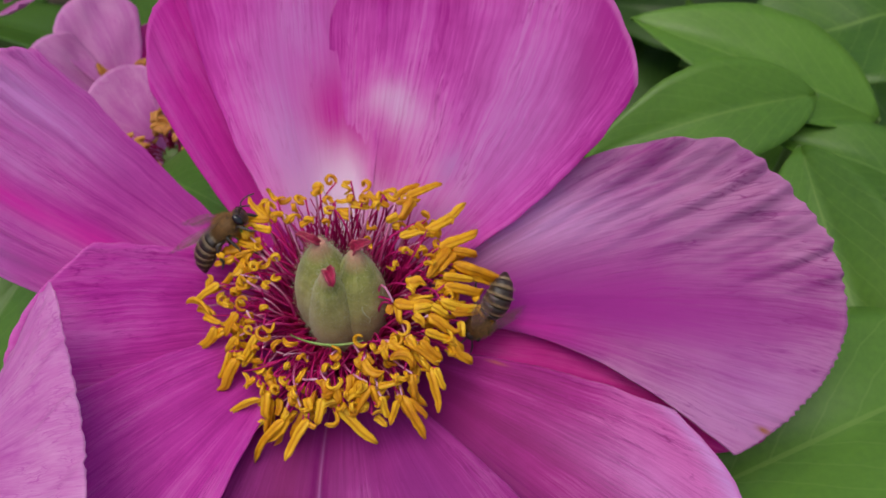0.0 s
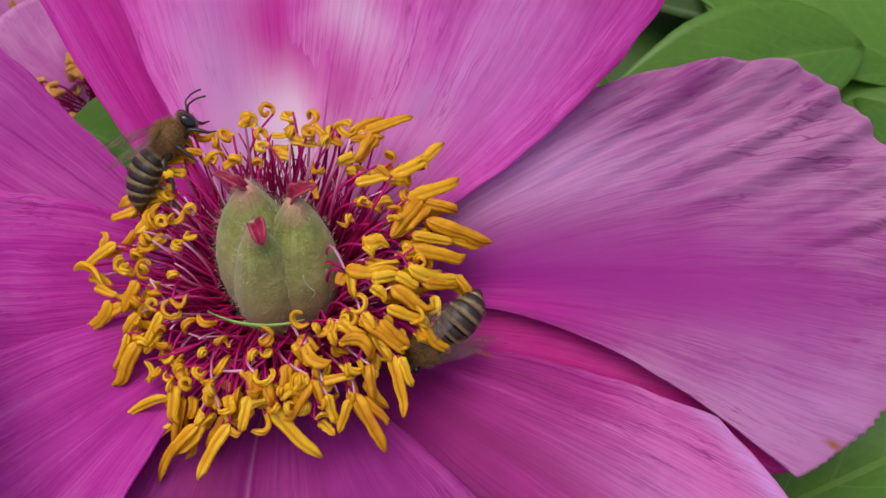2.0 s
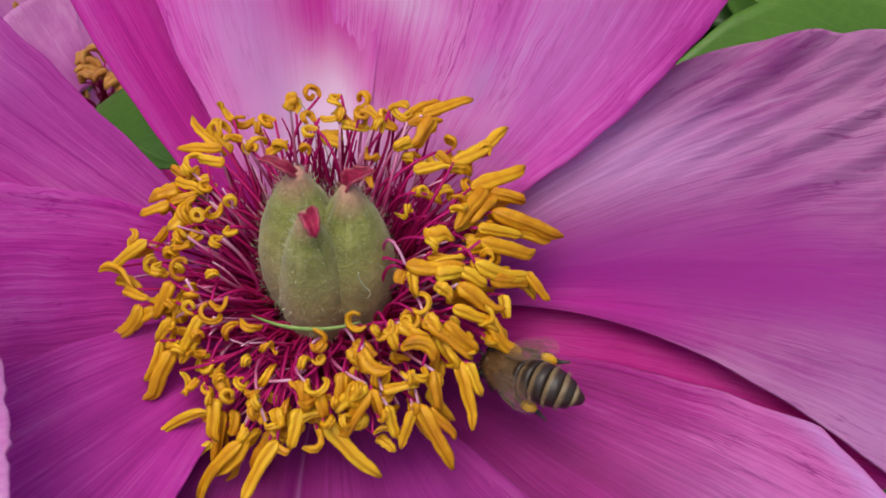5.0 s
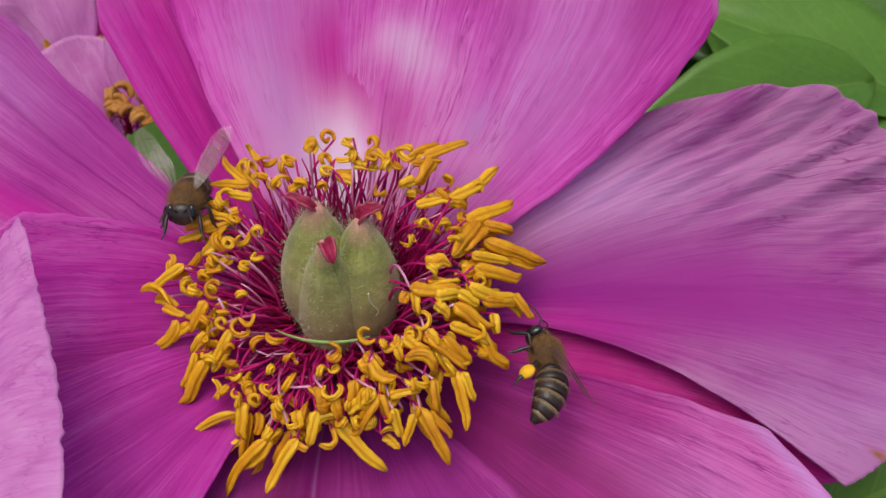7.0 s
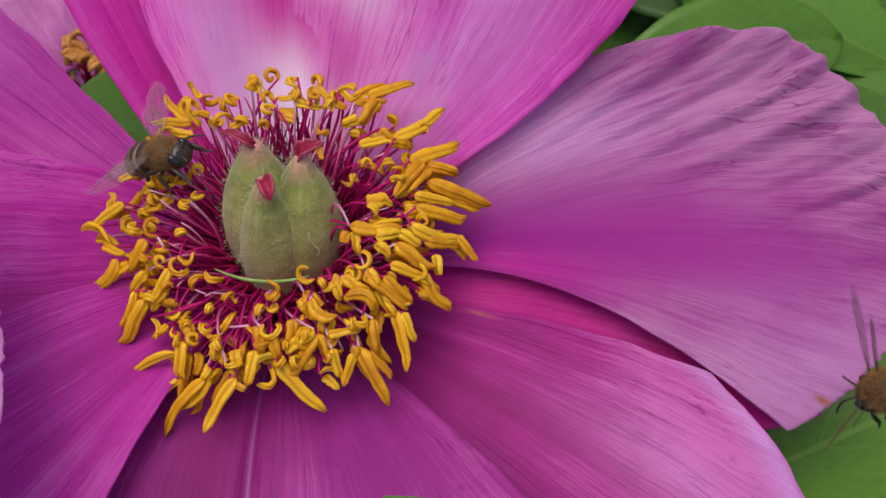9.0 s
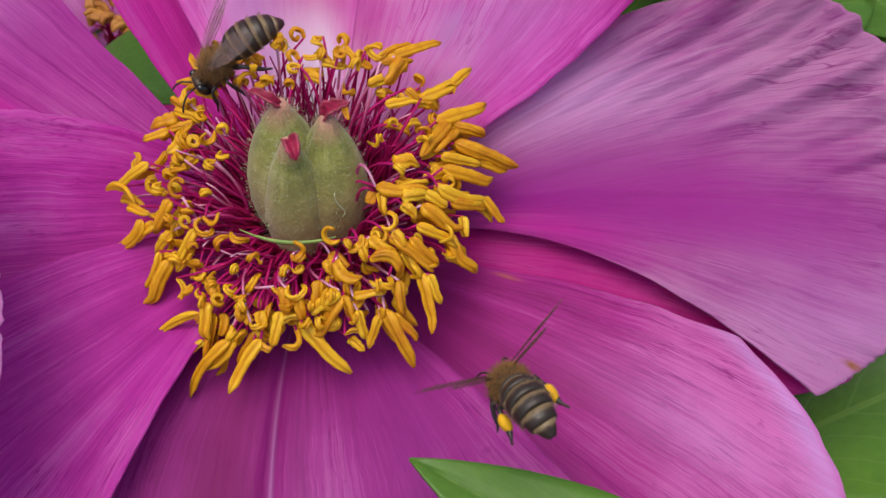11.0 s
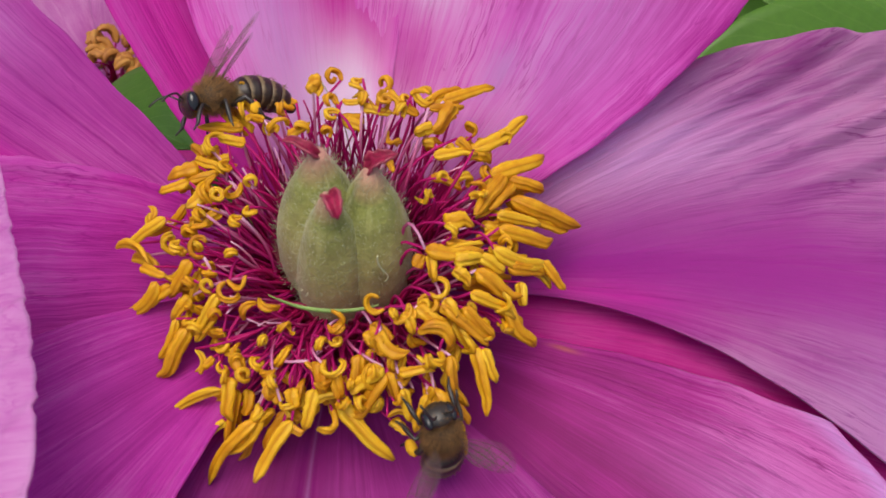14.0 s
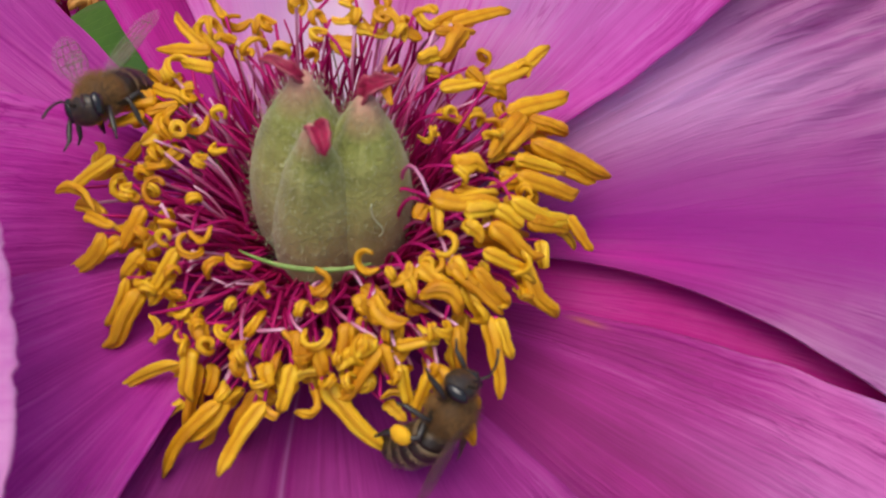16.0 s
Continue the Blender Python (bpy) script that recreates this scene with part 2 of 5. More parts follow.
def anther_material(name="pollen_yellow", stops=((0.2, (0.60, 0.21, 0.003)), (0.5, (0.84, 0.43, 0.008)), (0.8, (0.95, 0.63, 0.03)))):
    k = Nodes(name)
    o = k.coords("Object")
    grain = k.noise(o, 2600.0, 2.0)
    blot = k.noise(o, 500.0, 2.0)
    tone = k.math("ADD", k.math("MULTIPLY", blot, 0.6), k.math("MULTIPLY", k.chance(), 0.4))
    color = k.ramp(tone, stops)
    # the seam between the two lobes
    u, v, _ = k.split(k.coords("UV"))
    seam = k.math("ABSOLUTE", k.math("SUBTRACT", k.math("FRACT", k.math("MULTIPLY", u, 2.0)), 0.5))
    seam = k.ramp(seam, [(0.0, (1, 1, 1)), (0.12, (0, 0, 0))])
    color = k.mix(k.math("MULTIPLY", seam, 0.7), color, stops[0][1])
    # long wrinkles along the lobes
    fold = k.noise(k.join(k.math("MULTIPLY", u, 16.0), k.math("MULTIPLY", v, 1.8), k.math("MULTIPLY", k.chance(), 20.0)), 1.0, 2.0, 0.5)
    color = k.mix(k.math("MULTIPLY", k.ramp(fold, [(0.34, (1, 1, 1)), (0.46, (0, 0, 0))]), 0.30), color, stops[0][1])
    spent = k.math("MULTIPLY", k.ramp(v, [(0.86, (0, 0, 0)), (1.0, (1, 1, 1))]), k.math("GREATER_THAN", k.chance(), 0.45))
    color = k.mix(k.math("MULTIPLY", spent, 0.6), color, (0.36, 0.17, 0.015))
    k.bump(k.math("ADD", k.math("MULTIPLY", grain, 0.12), k.math("SUBTRACT", fold, seam)), 0.5, 0.0003)
    k.bsdf.inputs["Subsurface Weight"].default_value = 0.0
    return k.finish(color, 0.5, 0.4, 0.26, color)


def filament_material():
    k = Nodes("filament_crimson")
    u, v, _ = k.split(k.coords("UV"))
    lo = k.mix(v, (0.36, 0.002, 0.065), (0.52, 0.008, 0.17))
    hi = k.mix(k.math("POWER", v, 3.0), (0.50, 0.006, 0.16), (0.85, 0.48, 0.66))
    color = k.mix(k.math("GREATER_THAN", k.chance(), 0.79), lo, hi)
    n = k.noise(k.coords("Object"), 900.0)
    k.bump(n, 0.2, 0.0001)
    return k.finish(color, 0.55, 0.25, 0.25, color)


def carpel_material():
    k = Nodes("carpel_green")
    o = k.coords("Object")
    u, v, _ = k.split(k.coords("UV"))
    big = k.noise(o, 300.0, 4.0, 0.6)
    streak = k.noise(k.join(k.math("MULTIPLY", u, 24.0), k.math("MULTIPLY", v, 2.0), k.math("MULTIPLY", k.chance(), 9.0)), 1.0, 3.0)
    felt = k.noise(o, 2400.0, 3.0)
    tone = k.math("ADD", k.math("MULTIPLY", big, 0.70), k.math("MULTIPLY", streak, 0.30))
    color = k.ramp(tone, [(0.36, (0.13, 0.145, 0.018)), (0.50, (0.235, 0.25, 0.042)), (0.66, (0.40, 0.40, 0.13))])
    color = k.mix(k.math("MULTIPLY", felt, 0.15), color, (0.50, 0.50, 0.28))
    # pinkish blush low down
    low = k.ramp(v, [(0.25, (1, 1, 1)), (0.85, (0, 0, 0))])
    color = k.mix(k.math("MULTIPLY", low, 0.7), color, (0.38, 0.26, 0.11))
    top = k.ramp(v, [(0.86, (0, 0, 0)), (1.0, (1, 1, 1))])
    color = k.mix(k.math("MULTIPLY", top, 0.7), color, (0.55, 0.20, 0.20))
    k.bump(k.math("ADD", k.math("ADD", felt, k.math("MULTIPLY", big, 1.5)), k.math("MULTIPLY", streak, 0.3)), 0.5, 0.0004)
    k.bsdf.inputs["Sheen Weight"].default_value = 0.2
    return k.finish(color, 0.6, 0.3)


def plain_material(name, a, b, scale, rough=0.5, spec=0.4, relief=0.3, depth=0.0002, through=0.0):
    k = Nodes(name)
    n = k.noise(k.coords("Object"), scale, 4.0)
    m = k.noise(k.coords("Object"), scale * 0.15, 2.0)
    tone = k.math("ADD", k.math("MULTIPLY", n, 0.6), k.math("MULTIPLY", m, 0.4))
    color = k.ramp(tone, [(0.3, a), (0.7, b)])
    k.bump(n, relief, depth)
    return k.finish(color, rough, spec, through, color if through else None)


def abdomen_material():
    """Dark shiny plates with a tawny band of down on the front of each."""
    k = Nodes("bee_abdomen")
    u, v, _ = k.split(k.coords("UV"))
    wob = k.noise(k.coords("Object"), 900.0)
    edge = k.math("ADD", v, k.math("MULTIPLY", k.math("SUBTRACT", wob, 0.5), 0.35))
    color = k.ramp(edge, [(0.0, (0.21, 0.145, 0.072)), (0.18, (0.16, 0.105, 0.050)), (0.32, (0.026, 0.014, 0.007)), (1.0, (0.020, 0.012, 0.007))])
    k.bump(k.noise(k.coords("Object"), 3000.0), 0.4, 0.0001)
    return k.finish(color, 0.42, 0.5)


def wing_material():
    k = Nodes("wing_film")
    n = k.noise(k.coords("Object"), 400.0)
    t = k.node("ShaderNodeBsdfTransparent")
    g = k.node("ShaderNodeBsdfGlossy", Roughness=0.4)
    d = k.node("ShaderNodeBsdfDiffuse")
    d.inputs["Color"].default_value = (0.32, 0.21, 0.17, 1)
    m = k.node("ShaderNodeMixShader", Fac=0.72)
    k.link(g.outputs[0], m.inputs[1])
    k.link(d.outputs[0], m.inputs[2])
    f = k.node("ShaderNodeMixShader")
    k.link(k.math("ADD", k.math("MULTIPLY", n, 0.24), 0.06), f.inputs["Fac"])
    k.link(t.outputs[0], f.inputs[1])
    k.link(m.outputs[0], f.inputs[2])
    k.link(f.outputs[0], k.out.inputs["Surface"])
    return k.mat


ANTHER, FILAMENT, CARPEL = anther_material(), filament_material(), carpel_material()
ANTHER_OLD = anther_material("pollen_withered", ((0.2, (0.36, 0.12, 0.03)), (0.5, (0.60, 0.26, 0.05)), (0.8, (0.72, 0.42, 0.10))))


def stigma_material():
    """Dark crimson, with a pale pink edge."""
    k = Nodes("stigma_red")
    u, v, _ = k.split(k.coords("UV"))
    n = k.noise(k.coords("Object"), 1800.0, 3.0)
    color = k.ramp(n, [(0.3, (0.16, 0.003, 0.022)), (0.7, (0.40, 0.010, 0.065))])
    edge = k.ramp(k.math("ABSOLUTE", k.math("SUBTRACT", u, 0.5)), [(0.36, (0, 0, 0)), (0.5, (1, 1, 1))])
    color = k.mix(k.math("MULTIPLY", edge, 0.35), color, (0.55, 0.16, 0.18))
    k.bump(n, 0.6, 0.0002)
    return k.finish(color, 0.5, 0.4, 0.15, color)


STIGMA = stigma_material()
DISC = plain_material("disc_crimson", (0.22, 0.002, 0.07), (0.36, 0.006, 0.13), 800.0, 0.6)
FUZZ = plain_material("white_down", (0.34, 0.36, 0.20), (0.48, 0.48, 0.30), 900.0, 0.6)
STALK = plain_material("stalk_green", (0.06, 0.12, 0.02), (0.14, 0.20, 0.05), 300.0, 0.5)
GRASS = plain_material("grass_blade", (0.16, 0.28, 0.06), (0.30, 0.42, 0.12), 900.0, 0.45)
SOIL = plain_material("soil", (0.018, 0.013, 0.009), (0.06, 0.045, 0.03), 60.0, 0.9, 0.2, 1.0, 0.01)
CHITIN = plain_material("bee_black", (0.010, 0.008, 0.006), (0.035, 0.024, 0.016), 1500.0, 0.35, 0.5)
THORAX = plain_material("bee_thorax", (0.045, 0.024, 0.008), (0.12, 0.062, 0.02), 1500.0, 0.7)
FUR = plain_material("bee_fur", (0.14, 0.062, 0.016), (0.34, 0.175, 0.052), 900.0, 0.7)
BAND_FUR = plain_material("bee_band_down", (0.22, 0.145, 0.065), (0.42, 0.31, 0.17), 900.0, 0.7)
EYE = plain_material("bee_eye", (0.006, 0.005, 0.005), (0.012, 0.010, 0.010), 3000.0, 0.18, 0.6, 0.15)
POLLEN = plain_material("pollen_load", (0.62, 0.30, 0.01), (0.82, 0.46, 0.02), 1200.0, 0.75, 0.2, 0.6)
ABDOMEN, WING = abdomen_material(), wing_material()


# ---- building helpers ----
def thing(name, place, label, category, group="", kind=""):
    ob = new(name)
    ob.location = place
    ob.empty_display_size = 0.01
    return tagged(ob, label, category, group, kind)


def mesh_of(name, verts, faces, material, uvs=None):
    me = bpy.data.meshes.new(name)
    me.from_pydata([tuple(p) for p in verts], [], faces)
    me.materials.append(material)
    me.polygons.foreach_set("use_smooth", [True] * len(me.polygons))
    if uvs is not None:
        layer = me.uv_layers.new(name="UVMap")
        loops = np.empty(len(me.loops), dtype=np.int32)
        me.loops.foreach_get("vertex_index", loops)
        layer.data.foreach_set("uv", np.asarray(uvs, dtype=np.float32)[loops].ravel())
    me.update()
    return me


def part(name, mesh, parent, label="", m=None):
    ob = new(name, mesh)
    ob.parent = parent
    if m is not None:
        ob.matrix_local = m
    return tagged(ob, label) if label else ob


def grid(points, uvs):
    """Vertices, quads and uvs of a sheet of rows and columns."""
    nu, nv = points.shape[:2]
    faces = [(i * nv + j, i * nv + j + 1, (i + 1) * nv + j + 1, (i + 1) * nv + j) for i in range(nu - 1) for j in range(nv - 1)]
    return points.reshape(-1, 3), faces, uvs.reshape(-1, 2)


def tube(path, radii, sides=7, cap=True, squash=None):
    """A tube along a path; squash: (wide, high) of its section."""
    path = np.asarray(path, float)
    radii = np.broadcast_to(np.asarray(radii, float), (len(path),))
    tang = np.gradient(path, axis=0)
    tang /= np.linalg.norm(tang, axis=1)[:, None] + 1e-12
    ref = np.array([0.0, 0.0, 1.0]) if abs(tang[0][2]) < 0.9 else np.array([1.0, 0.0, 0.0])
    verts, uvs = [], []
    a = np.cross(ref, tang[0])
    for i, (p, t, r) in enumerate(zip(path, tang, radii)):
        a = a - t * (a @ t)
        a /= np.linalg.norm(a) + 1e-12
        b = np.cross(t, a)
        for j in range(sides):
            th = 2 * math.pi * j / sides
            w, h = squash or (1.0, 1.0)
            verts.append(p + r * (w * math.cos(th) * a + h * math.sin(th) * b))
            uvs.append((j / sides, i / (len(path) - 1)))
    faces = [(i * sides + j, i * sides + (j + 1) % sides, (i + 1) * sides + (j + 1) % sides, (i + 1) * sides + j)
             for i in range(len(path) - 1) for j in range(sides)]
    if cap:
        faces.append(tuple(range(sides))[::-1])
        faces.append(tuple(range((len(path) - 1) * sides, len(path) * sides)))
    return verts, faces, uvs


def bowed(a, b, lift, n=9, sag=(0, 0, 1)):
    """A curve from a to b that bulges by lift along sag."""
    a, b, sag = np.asarray(a, float), np.asarray(b, float), np.asarray(sag, float)
    s = np.linspace(0, 1, n)[:, None]
    return a + (b - a) * s + sag * lift * 4 * s * (1 - s)


def joined(pieces):
    verts, faces, uvs = [], [], []
    for v, f, w in pieces:
        n = len(verts)
        verts += [tuple(p) for p in v]
        faces += [tuple(i + n for i in q) for q in f]
        uvs += [tuple(p) for p in w]
    return verts, faces, uvs


def blob(profile, sides=16, wide=1.0, high=1.0, axis_x=True, lean=None):
    """A body of revolution along x: (place, radius) pairs; lean: a list of z offsets."""
    verts, uvs = [], []
    n = len(profile)
    for i, (x, r) in enumerate(profile):
        for j in range(sides):
            th = 2 * math.pi * j / sides
            verts.append((x, r * wide * math.cos(th), r * high * math.sin(th) + (lean[i] if lean else 0.0)))
            uvs.append((j / sides, i / (n - 1)))
    faces = [(i * sides + j, (i + 1) * sides + j, (i + 1) * sides + (j + 1) % sides, i * sides + (j + 1) % sides)
             for i in range(n - 1) for j in range(sides)]
    faces += [tuple(range(sides)), tuple(range((n - 1) * sides, n * sides))[::-1]]
    return verts, faces, uvs


def egg(cx, cy, cz, rx, ry, rz, n=10, sides=14):
    prof = [(-math.cos(math.pi * i / n), max(math.sin(math.pi * i / n), 0.02)) for i in range(n + 1)]
    v, f, w = blob(prof, sides)
    return [(cx + p[0] * rx, cy + p[1] * ry, cz + p[2] * rz) for p in v], f, w


def hairs(points, normals, length, thick, rng, comb=(0, 0, 0), jitter=0.45):
    """Short tapered hairs as thin three-sided cones, in one mesh."""
    verts, faces, uvs = [], [], []
    for p, n in zip(points, normals):
        d = np.asarray(n, float) + rng.normal(0, jitter, 3) + np.asarray(comb)
        d /= np.linalg.norm(d)
        a = np.cross(d, (0.3, 0.5, 0.8))
        a /= np.linalg.norm(a)
        b = np.cross(d, a)
        l = length * rng.uniform(0.6, 1.2)
        k = len(verts)
        for j in range(3):
            th = 2.1 * j
            verts.append(tuple(np.asarray(p) + thick * (math.cos(th) * a + math.sin(th) * b)))
            uvs.append((0, 0))
        verts.append(tuple(np.asarray(p) + d * l))
        uvs.append((0, 1))
        faces += [(k, k + 1, k + 3), (k + 1, k + 2, k + 3), (k + 2, k, k + 3)]
    return verts, faces, uvs


# ---- petals ----
def waves(x, rng, count, low, high):
    """A smooth random wave along x."""
    y = np.zeros_like(x)
    for _ in range(count):
        y += np.sin(x * rng.uniform(low, high) + rng.uniform(0, 6.28)) / count
    return y


def petal_sheet(az, L, e0, em, e1, bend, wl, wr, pl, pr, rl, rr, q, tw, cl, cr, base=None, base_z=0.0, ripple=0.0004, crease=None,
                pleats=None, puckers=None, shear=0.1, seed=1, nu=46, nv=48, jag=0.012):
    """A petal as a sheet swept along its midrib. az: its heading; e0, em, e1: its climb at claw, middle and tip (degrees);
    wl, wr: half widths; pl, pr: how each side widens; rl, rr, q: how its end is rounded; tw: roll; cl, cr: how far each side cups up."""
    rng = np.random.default_rng(seed)

    def climb(s):
        return np.radians(e0 * (1 - s) * (1 - 2 * s) + em * 4 * s * (1 - s) + e1 * s * (2 * s - 1))

    S = np.linspace(0, 1, 161)
    a, e = np.radians(az + bend * S), climb(S)
    d = np.stack([np.cos(e) * np.cos(a), np.cos(e) * np.sin(a), np.sin(e)], 1) * L
    c = np.zeros((161, 3))
    c[1:] = np.cumsum((d[1:] + d[:-1]) / 2, 0) / 160
    c += np.array((0.006 * math.cos(radians(az)), 0.006 * math.sin(radians(az)), base_z)) if base is None else np.array(base)
    ss, vs = np.meshgrid(np.linspace(0.0, 1, nu), np.linspace(-1, 1, nv), indexing="ij")
    # uneven, slightly nibbled rim
    rim = 1 - jag * np.abs(waves(vs * 3, rng, 6, 4, 22)) * ss ** 8
    un = ss * rim * (1 - np.where(vs > 0, rl, rr) * np.abs(vs) ** q)
    pos = np.stack([np.interp(un, S, c[:, i]) for i in range(3)], -1)
    a, e = np.radians(az + bend * un), climb(un)
    T = np.stack([np.cos(e) * np.cos(a), np.cos(e) * np.sin(a), np.sin(e)], -1)
    N0 = np.stack([-np.sin(a), np.cos(a), 0 * a], -1)
    r = (np.radians(tw) * np.sqrt(un))[..., None]
    side = np.cos(r) * N0 + np.sin(r) * np.cross(T, N0)
    up = np.cross(T, side)
    w = np.where(vs > 0, wl * np.sin(np.pi / 2 * un ** pl), wr * np.sin(np.pi / 2 * un ** pr))
    w = w * (1 + jag * waves(un * 9 + np.sign(vs) * 2, rng, 5, 2, 9) * np.abs(vs) ** 4) + 0.0012 * (1 - ss)
    h = np.where(vs > 0, cl, cr) * vs * vs * w
    # folds that fan out from the claw and grow towards the rim, and slow unevenness
    fan = waves(vs * 5, rng, 6, 1.0, 5.5)
    fine = waves(vs * 5, rng, 6, 6.0, 14.0)
    h = h + ripple * (fan + 0.35 * fine) * (0.12 + ss ** 2.2 * 1.6) * (0.45 + 0.6 * np.abs(vs))
    h = h + ripple * 1.6 * waves(vs * 1.5 + un * 5, rng, 4, 0.8, 2.2) * un
    if pleats:
        # crisp folds between two places across the petal, deepest at the rim
        lo, hi, count, deep = pleats
        x = np.clip((vs - lo) / (hi - lo), 0, 1)
        ph = count * (x + 0.04 * np.sin(9 * x) + shear * (1 - ss)) + 0.12 * np.sin(ss * 9 + 3 * x)
        saw = ph - np.floor(ph)
        wave = np.where(saw < 0.8, saw / 0.8, (1 - saw) / 0.2) * (0.65 + 0.35 * np.sin(np.floor(ph) * 2.4))
        h = h + deep * wave * np.where((x > 0) & (x < 1) | (np.abs(vs) > 0.999), np.sin(np.pi * np.clip(x, 0.12, 0.88)) ** 0.5, 0.0) * np.clip((ss - 0.35) / 0.6, 0, 1) ** 1.2
    if puckers:
        # long slanting folds that bend out towards one side and deepen to the rim
        count, slant, deep = puckers
        ph = count * (vs - slant * un ** 1.5) + 0.25 * np.sin(un * 7 + vs * 4)
        wave = 0.5 + 0.5 * np.sin(2 * np.pi * ph + 0.5 * np.sin(2 * np.pi * ph))
        wave = wave * (0.65 + 0.35 * np.sin(ph * 2.3 + 1)) + 0.10 * np.sin(2 * np.pi * ph * 2.3 + 4 * un)
        h = h + deep * wave * np.clip((vs - 0.12) / 0.5, 0, 1) * np.clip((un - 0.30) / 0.40, 0, 1)
    if crease:
        mid, wide, deep = crease
        h = h - deep * np.exp(-np.abs(vs - mid) / wide) * un ** 0.5
    pts = pos + side * (vs * w)[..., None] + up * h[..., None]
    return grid(pts, np.stack([vs * 0.5 + 0.5, ss], -1))


def petal(parent, material, label="", **shape):
    v, f, w = petal_sheet(**shape)
    ob = part("petal", mesh_of("petal", v, f, material, w), parent, label)
    thick = ob.modifiers.new("thickness", "SOLIDIFY")
    thick.thickness, thick.offset = 0.00025, 0.0
    return ob


# ---- ground ----
def soil_ground():
    n = 60
    xs = np.sign(np.linspace(-1, 1, n)) * np.abs(np.linspace(-1, 1, n)) ** 4 * 900.0
    X, Y = np.meshgrid(xs, xs, indexing="ij")
    rng = np.random.default_rng(3)
    Z = 0.012 * waves(X * 9, rng, 4, 0.6, 2) * np.exp(-np.abs(X)) + 0.012 * waves(Y * 9, rng, 4, 0.6, 2) * np.exp(-np.abs(Y))
    v, f, w = grid(np.stack([X, Y, Z], -1), np.stack([X, Y], -1))
    tagged(new("ground", mesh_of("ground", v, f, SOIL, w)), "dark crumbly garden soil under the peonies", "ground", kind="structure")


soil_ground()


# ---- stamens ----
def anther_mesh(length, curl, twist, rng, fat=0.00062, material=None):
    """A two-lobed pollen sac along x that may curl back on itself."""
    n, sides = 17, 12
    s = np.linspace(0, 1, n)
    ang = curl * s ** 1.2
    dx = np.cos(ang) * length / (n - 1)
    dz = np.sin(ang) * length / (n - 1)
    path = np.stack([np.cumsum(dx) - dx[0], (0.0006 * np.sin(s * 3 + twist) + 0.00016 * abs(curl)) * s, np.cumsum(dz) - dz[0]], 1)
    path += 0.00010 * np.stack([waves(s * 10, rng, 3, 0.6, 1.6) for _ in range(3)], 1)
    rad = fat * (0.5 + 0.55 * np.sin(np.pi * np.clip(s, 0, 1)) ** 0.5) * (1 - 0.22 * s) * (1 + 0.1 * waves(s * 12, rng, 3, 0.6, 2))
    verts, uvs = [], []
    for i in range(n):
        t = np.array([math.cos(ang[i]), 0.0, math.sin(ang[i])])
        b = np.array([-math.sin(ang[i]), 0.0, math.cos(ang[i])])
        y = np.array([0.0, 1.0, 0.0])
        turn = twist * s[i]
        y2, b2 = math.cos(turn) * y + math.sin(turn) * b, math.cos(turn) * b - math.sin(turn) * y
        for j in range(sides):
            th = 2 * math.pi * j / sides
            k = 1.0 - 0.5 * max(0.0, math.cos(2 * th + math.pi)) ** 5
            k *= 1 + rng.normal(0, 0.09)
            verts.append(path[i] + rad[i] * k * (1.25 * math.cos(th) * y2 + 0.9 * math.sin(th) * b2))
            uvs.append((j / sides, s[i]))
    faces = [(i * sides + j, i * sides + (j + 1) % sides, (i + 1) * sides + (j + 1) % sides, (i + 1) * sides + j)
             for i in range(n - 1) for j in range(sides)]
    faces += [tuple(range(sides))[::-1], tuple(range((n - 1) * sides, n * sides))]
    return mesh_of("anther", verts, faces, material or ANTHER, uvs)


def thread(parent, root, top, rng, thick=0.00018, bulge=0.0030):
    """The thread of a stamen, from root to top."""
    root, top = np.asarray(root, float), np.asarray(top, float)
    out = np.array([top[0] - root[0], top[1] - root[1], 0.0])
    sag = np.array([0.0, 0.0, 1.0]) * rng.uniform(0.2, 1.0) - out / (np.linalg.norm(out) + 1e-6) * rng.uniform(-0.2, 0.5) + rng.normal(0, 0.6, 3)
    path = bowed(root, top, bulge * rng.uniform(0.2, 1.0), 9, sag)
    v, f, w = tube(path - root, np.linspace(thick * 1.25, thick * 0.8, 9), 6)
    return part("stamen", mesh_of("filament", v, f, FILAMENT, w), parent, m=Matrix.Translation(root))


def stamen(parent, root, top, heading, sac, rng, thick=0.00018, bulge=0.0030):
    """A thread from root to top that carries a pollen sac pointing along heading."""
    root, top = np.asarray(root, float), np.asarray(top, float)
    ob = thread(parent, root, top, rng, thick, bulge)
    turn = Vector(heading).normalized().to_track_quat("X", "Z").to_matrix().to_4x4() @ pose(0, 0, 0, rng.uniform(-80, 80), 0, 0)
    part("anther", sac, ob, m=Matrix.Translation(top - root) @ turn)
    return ob


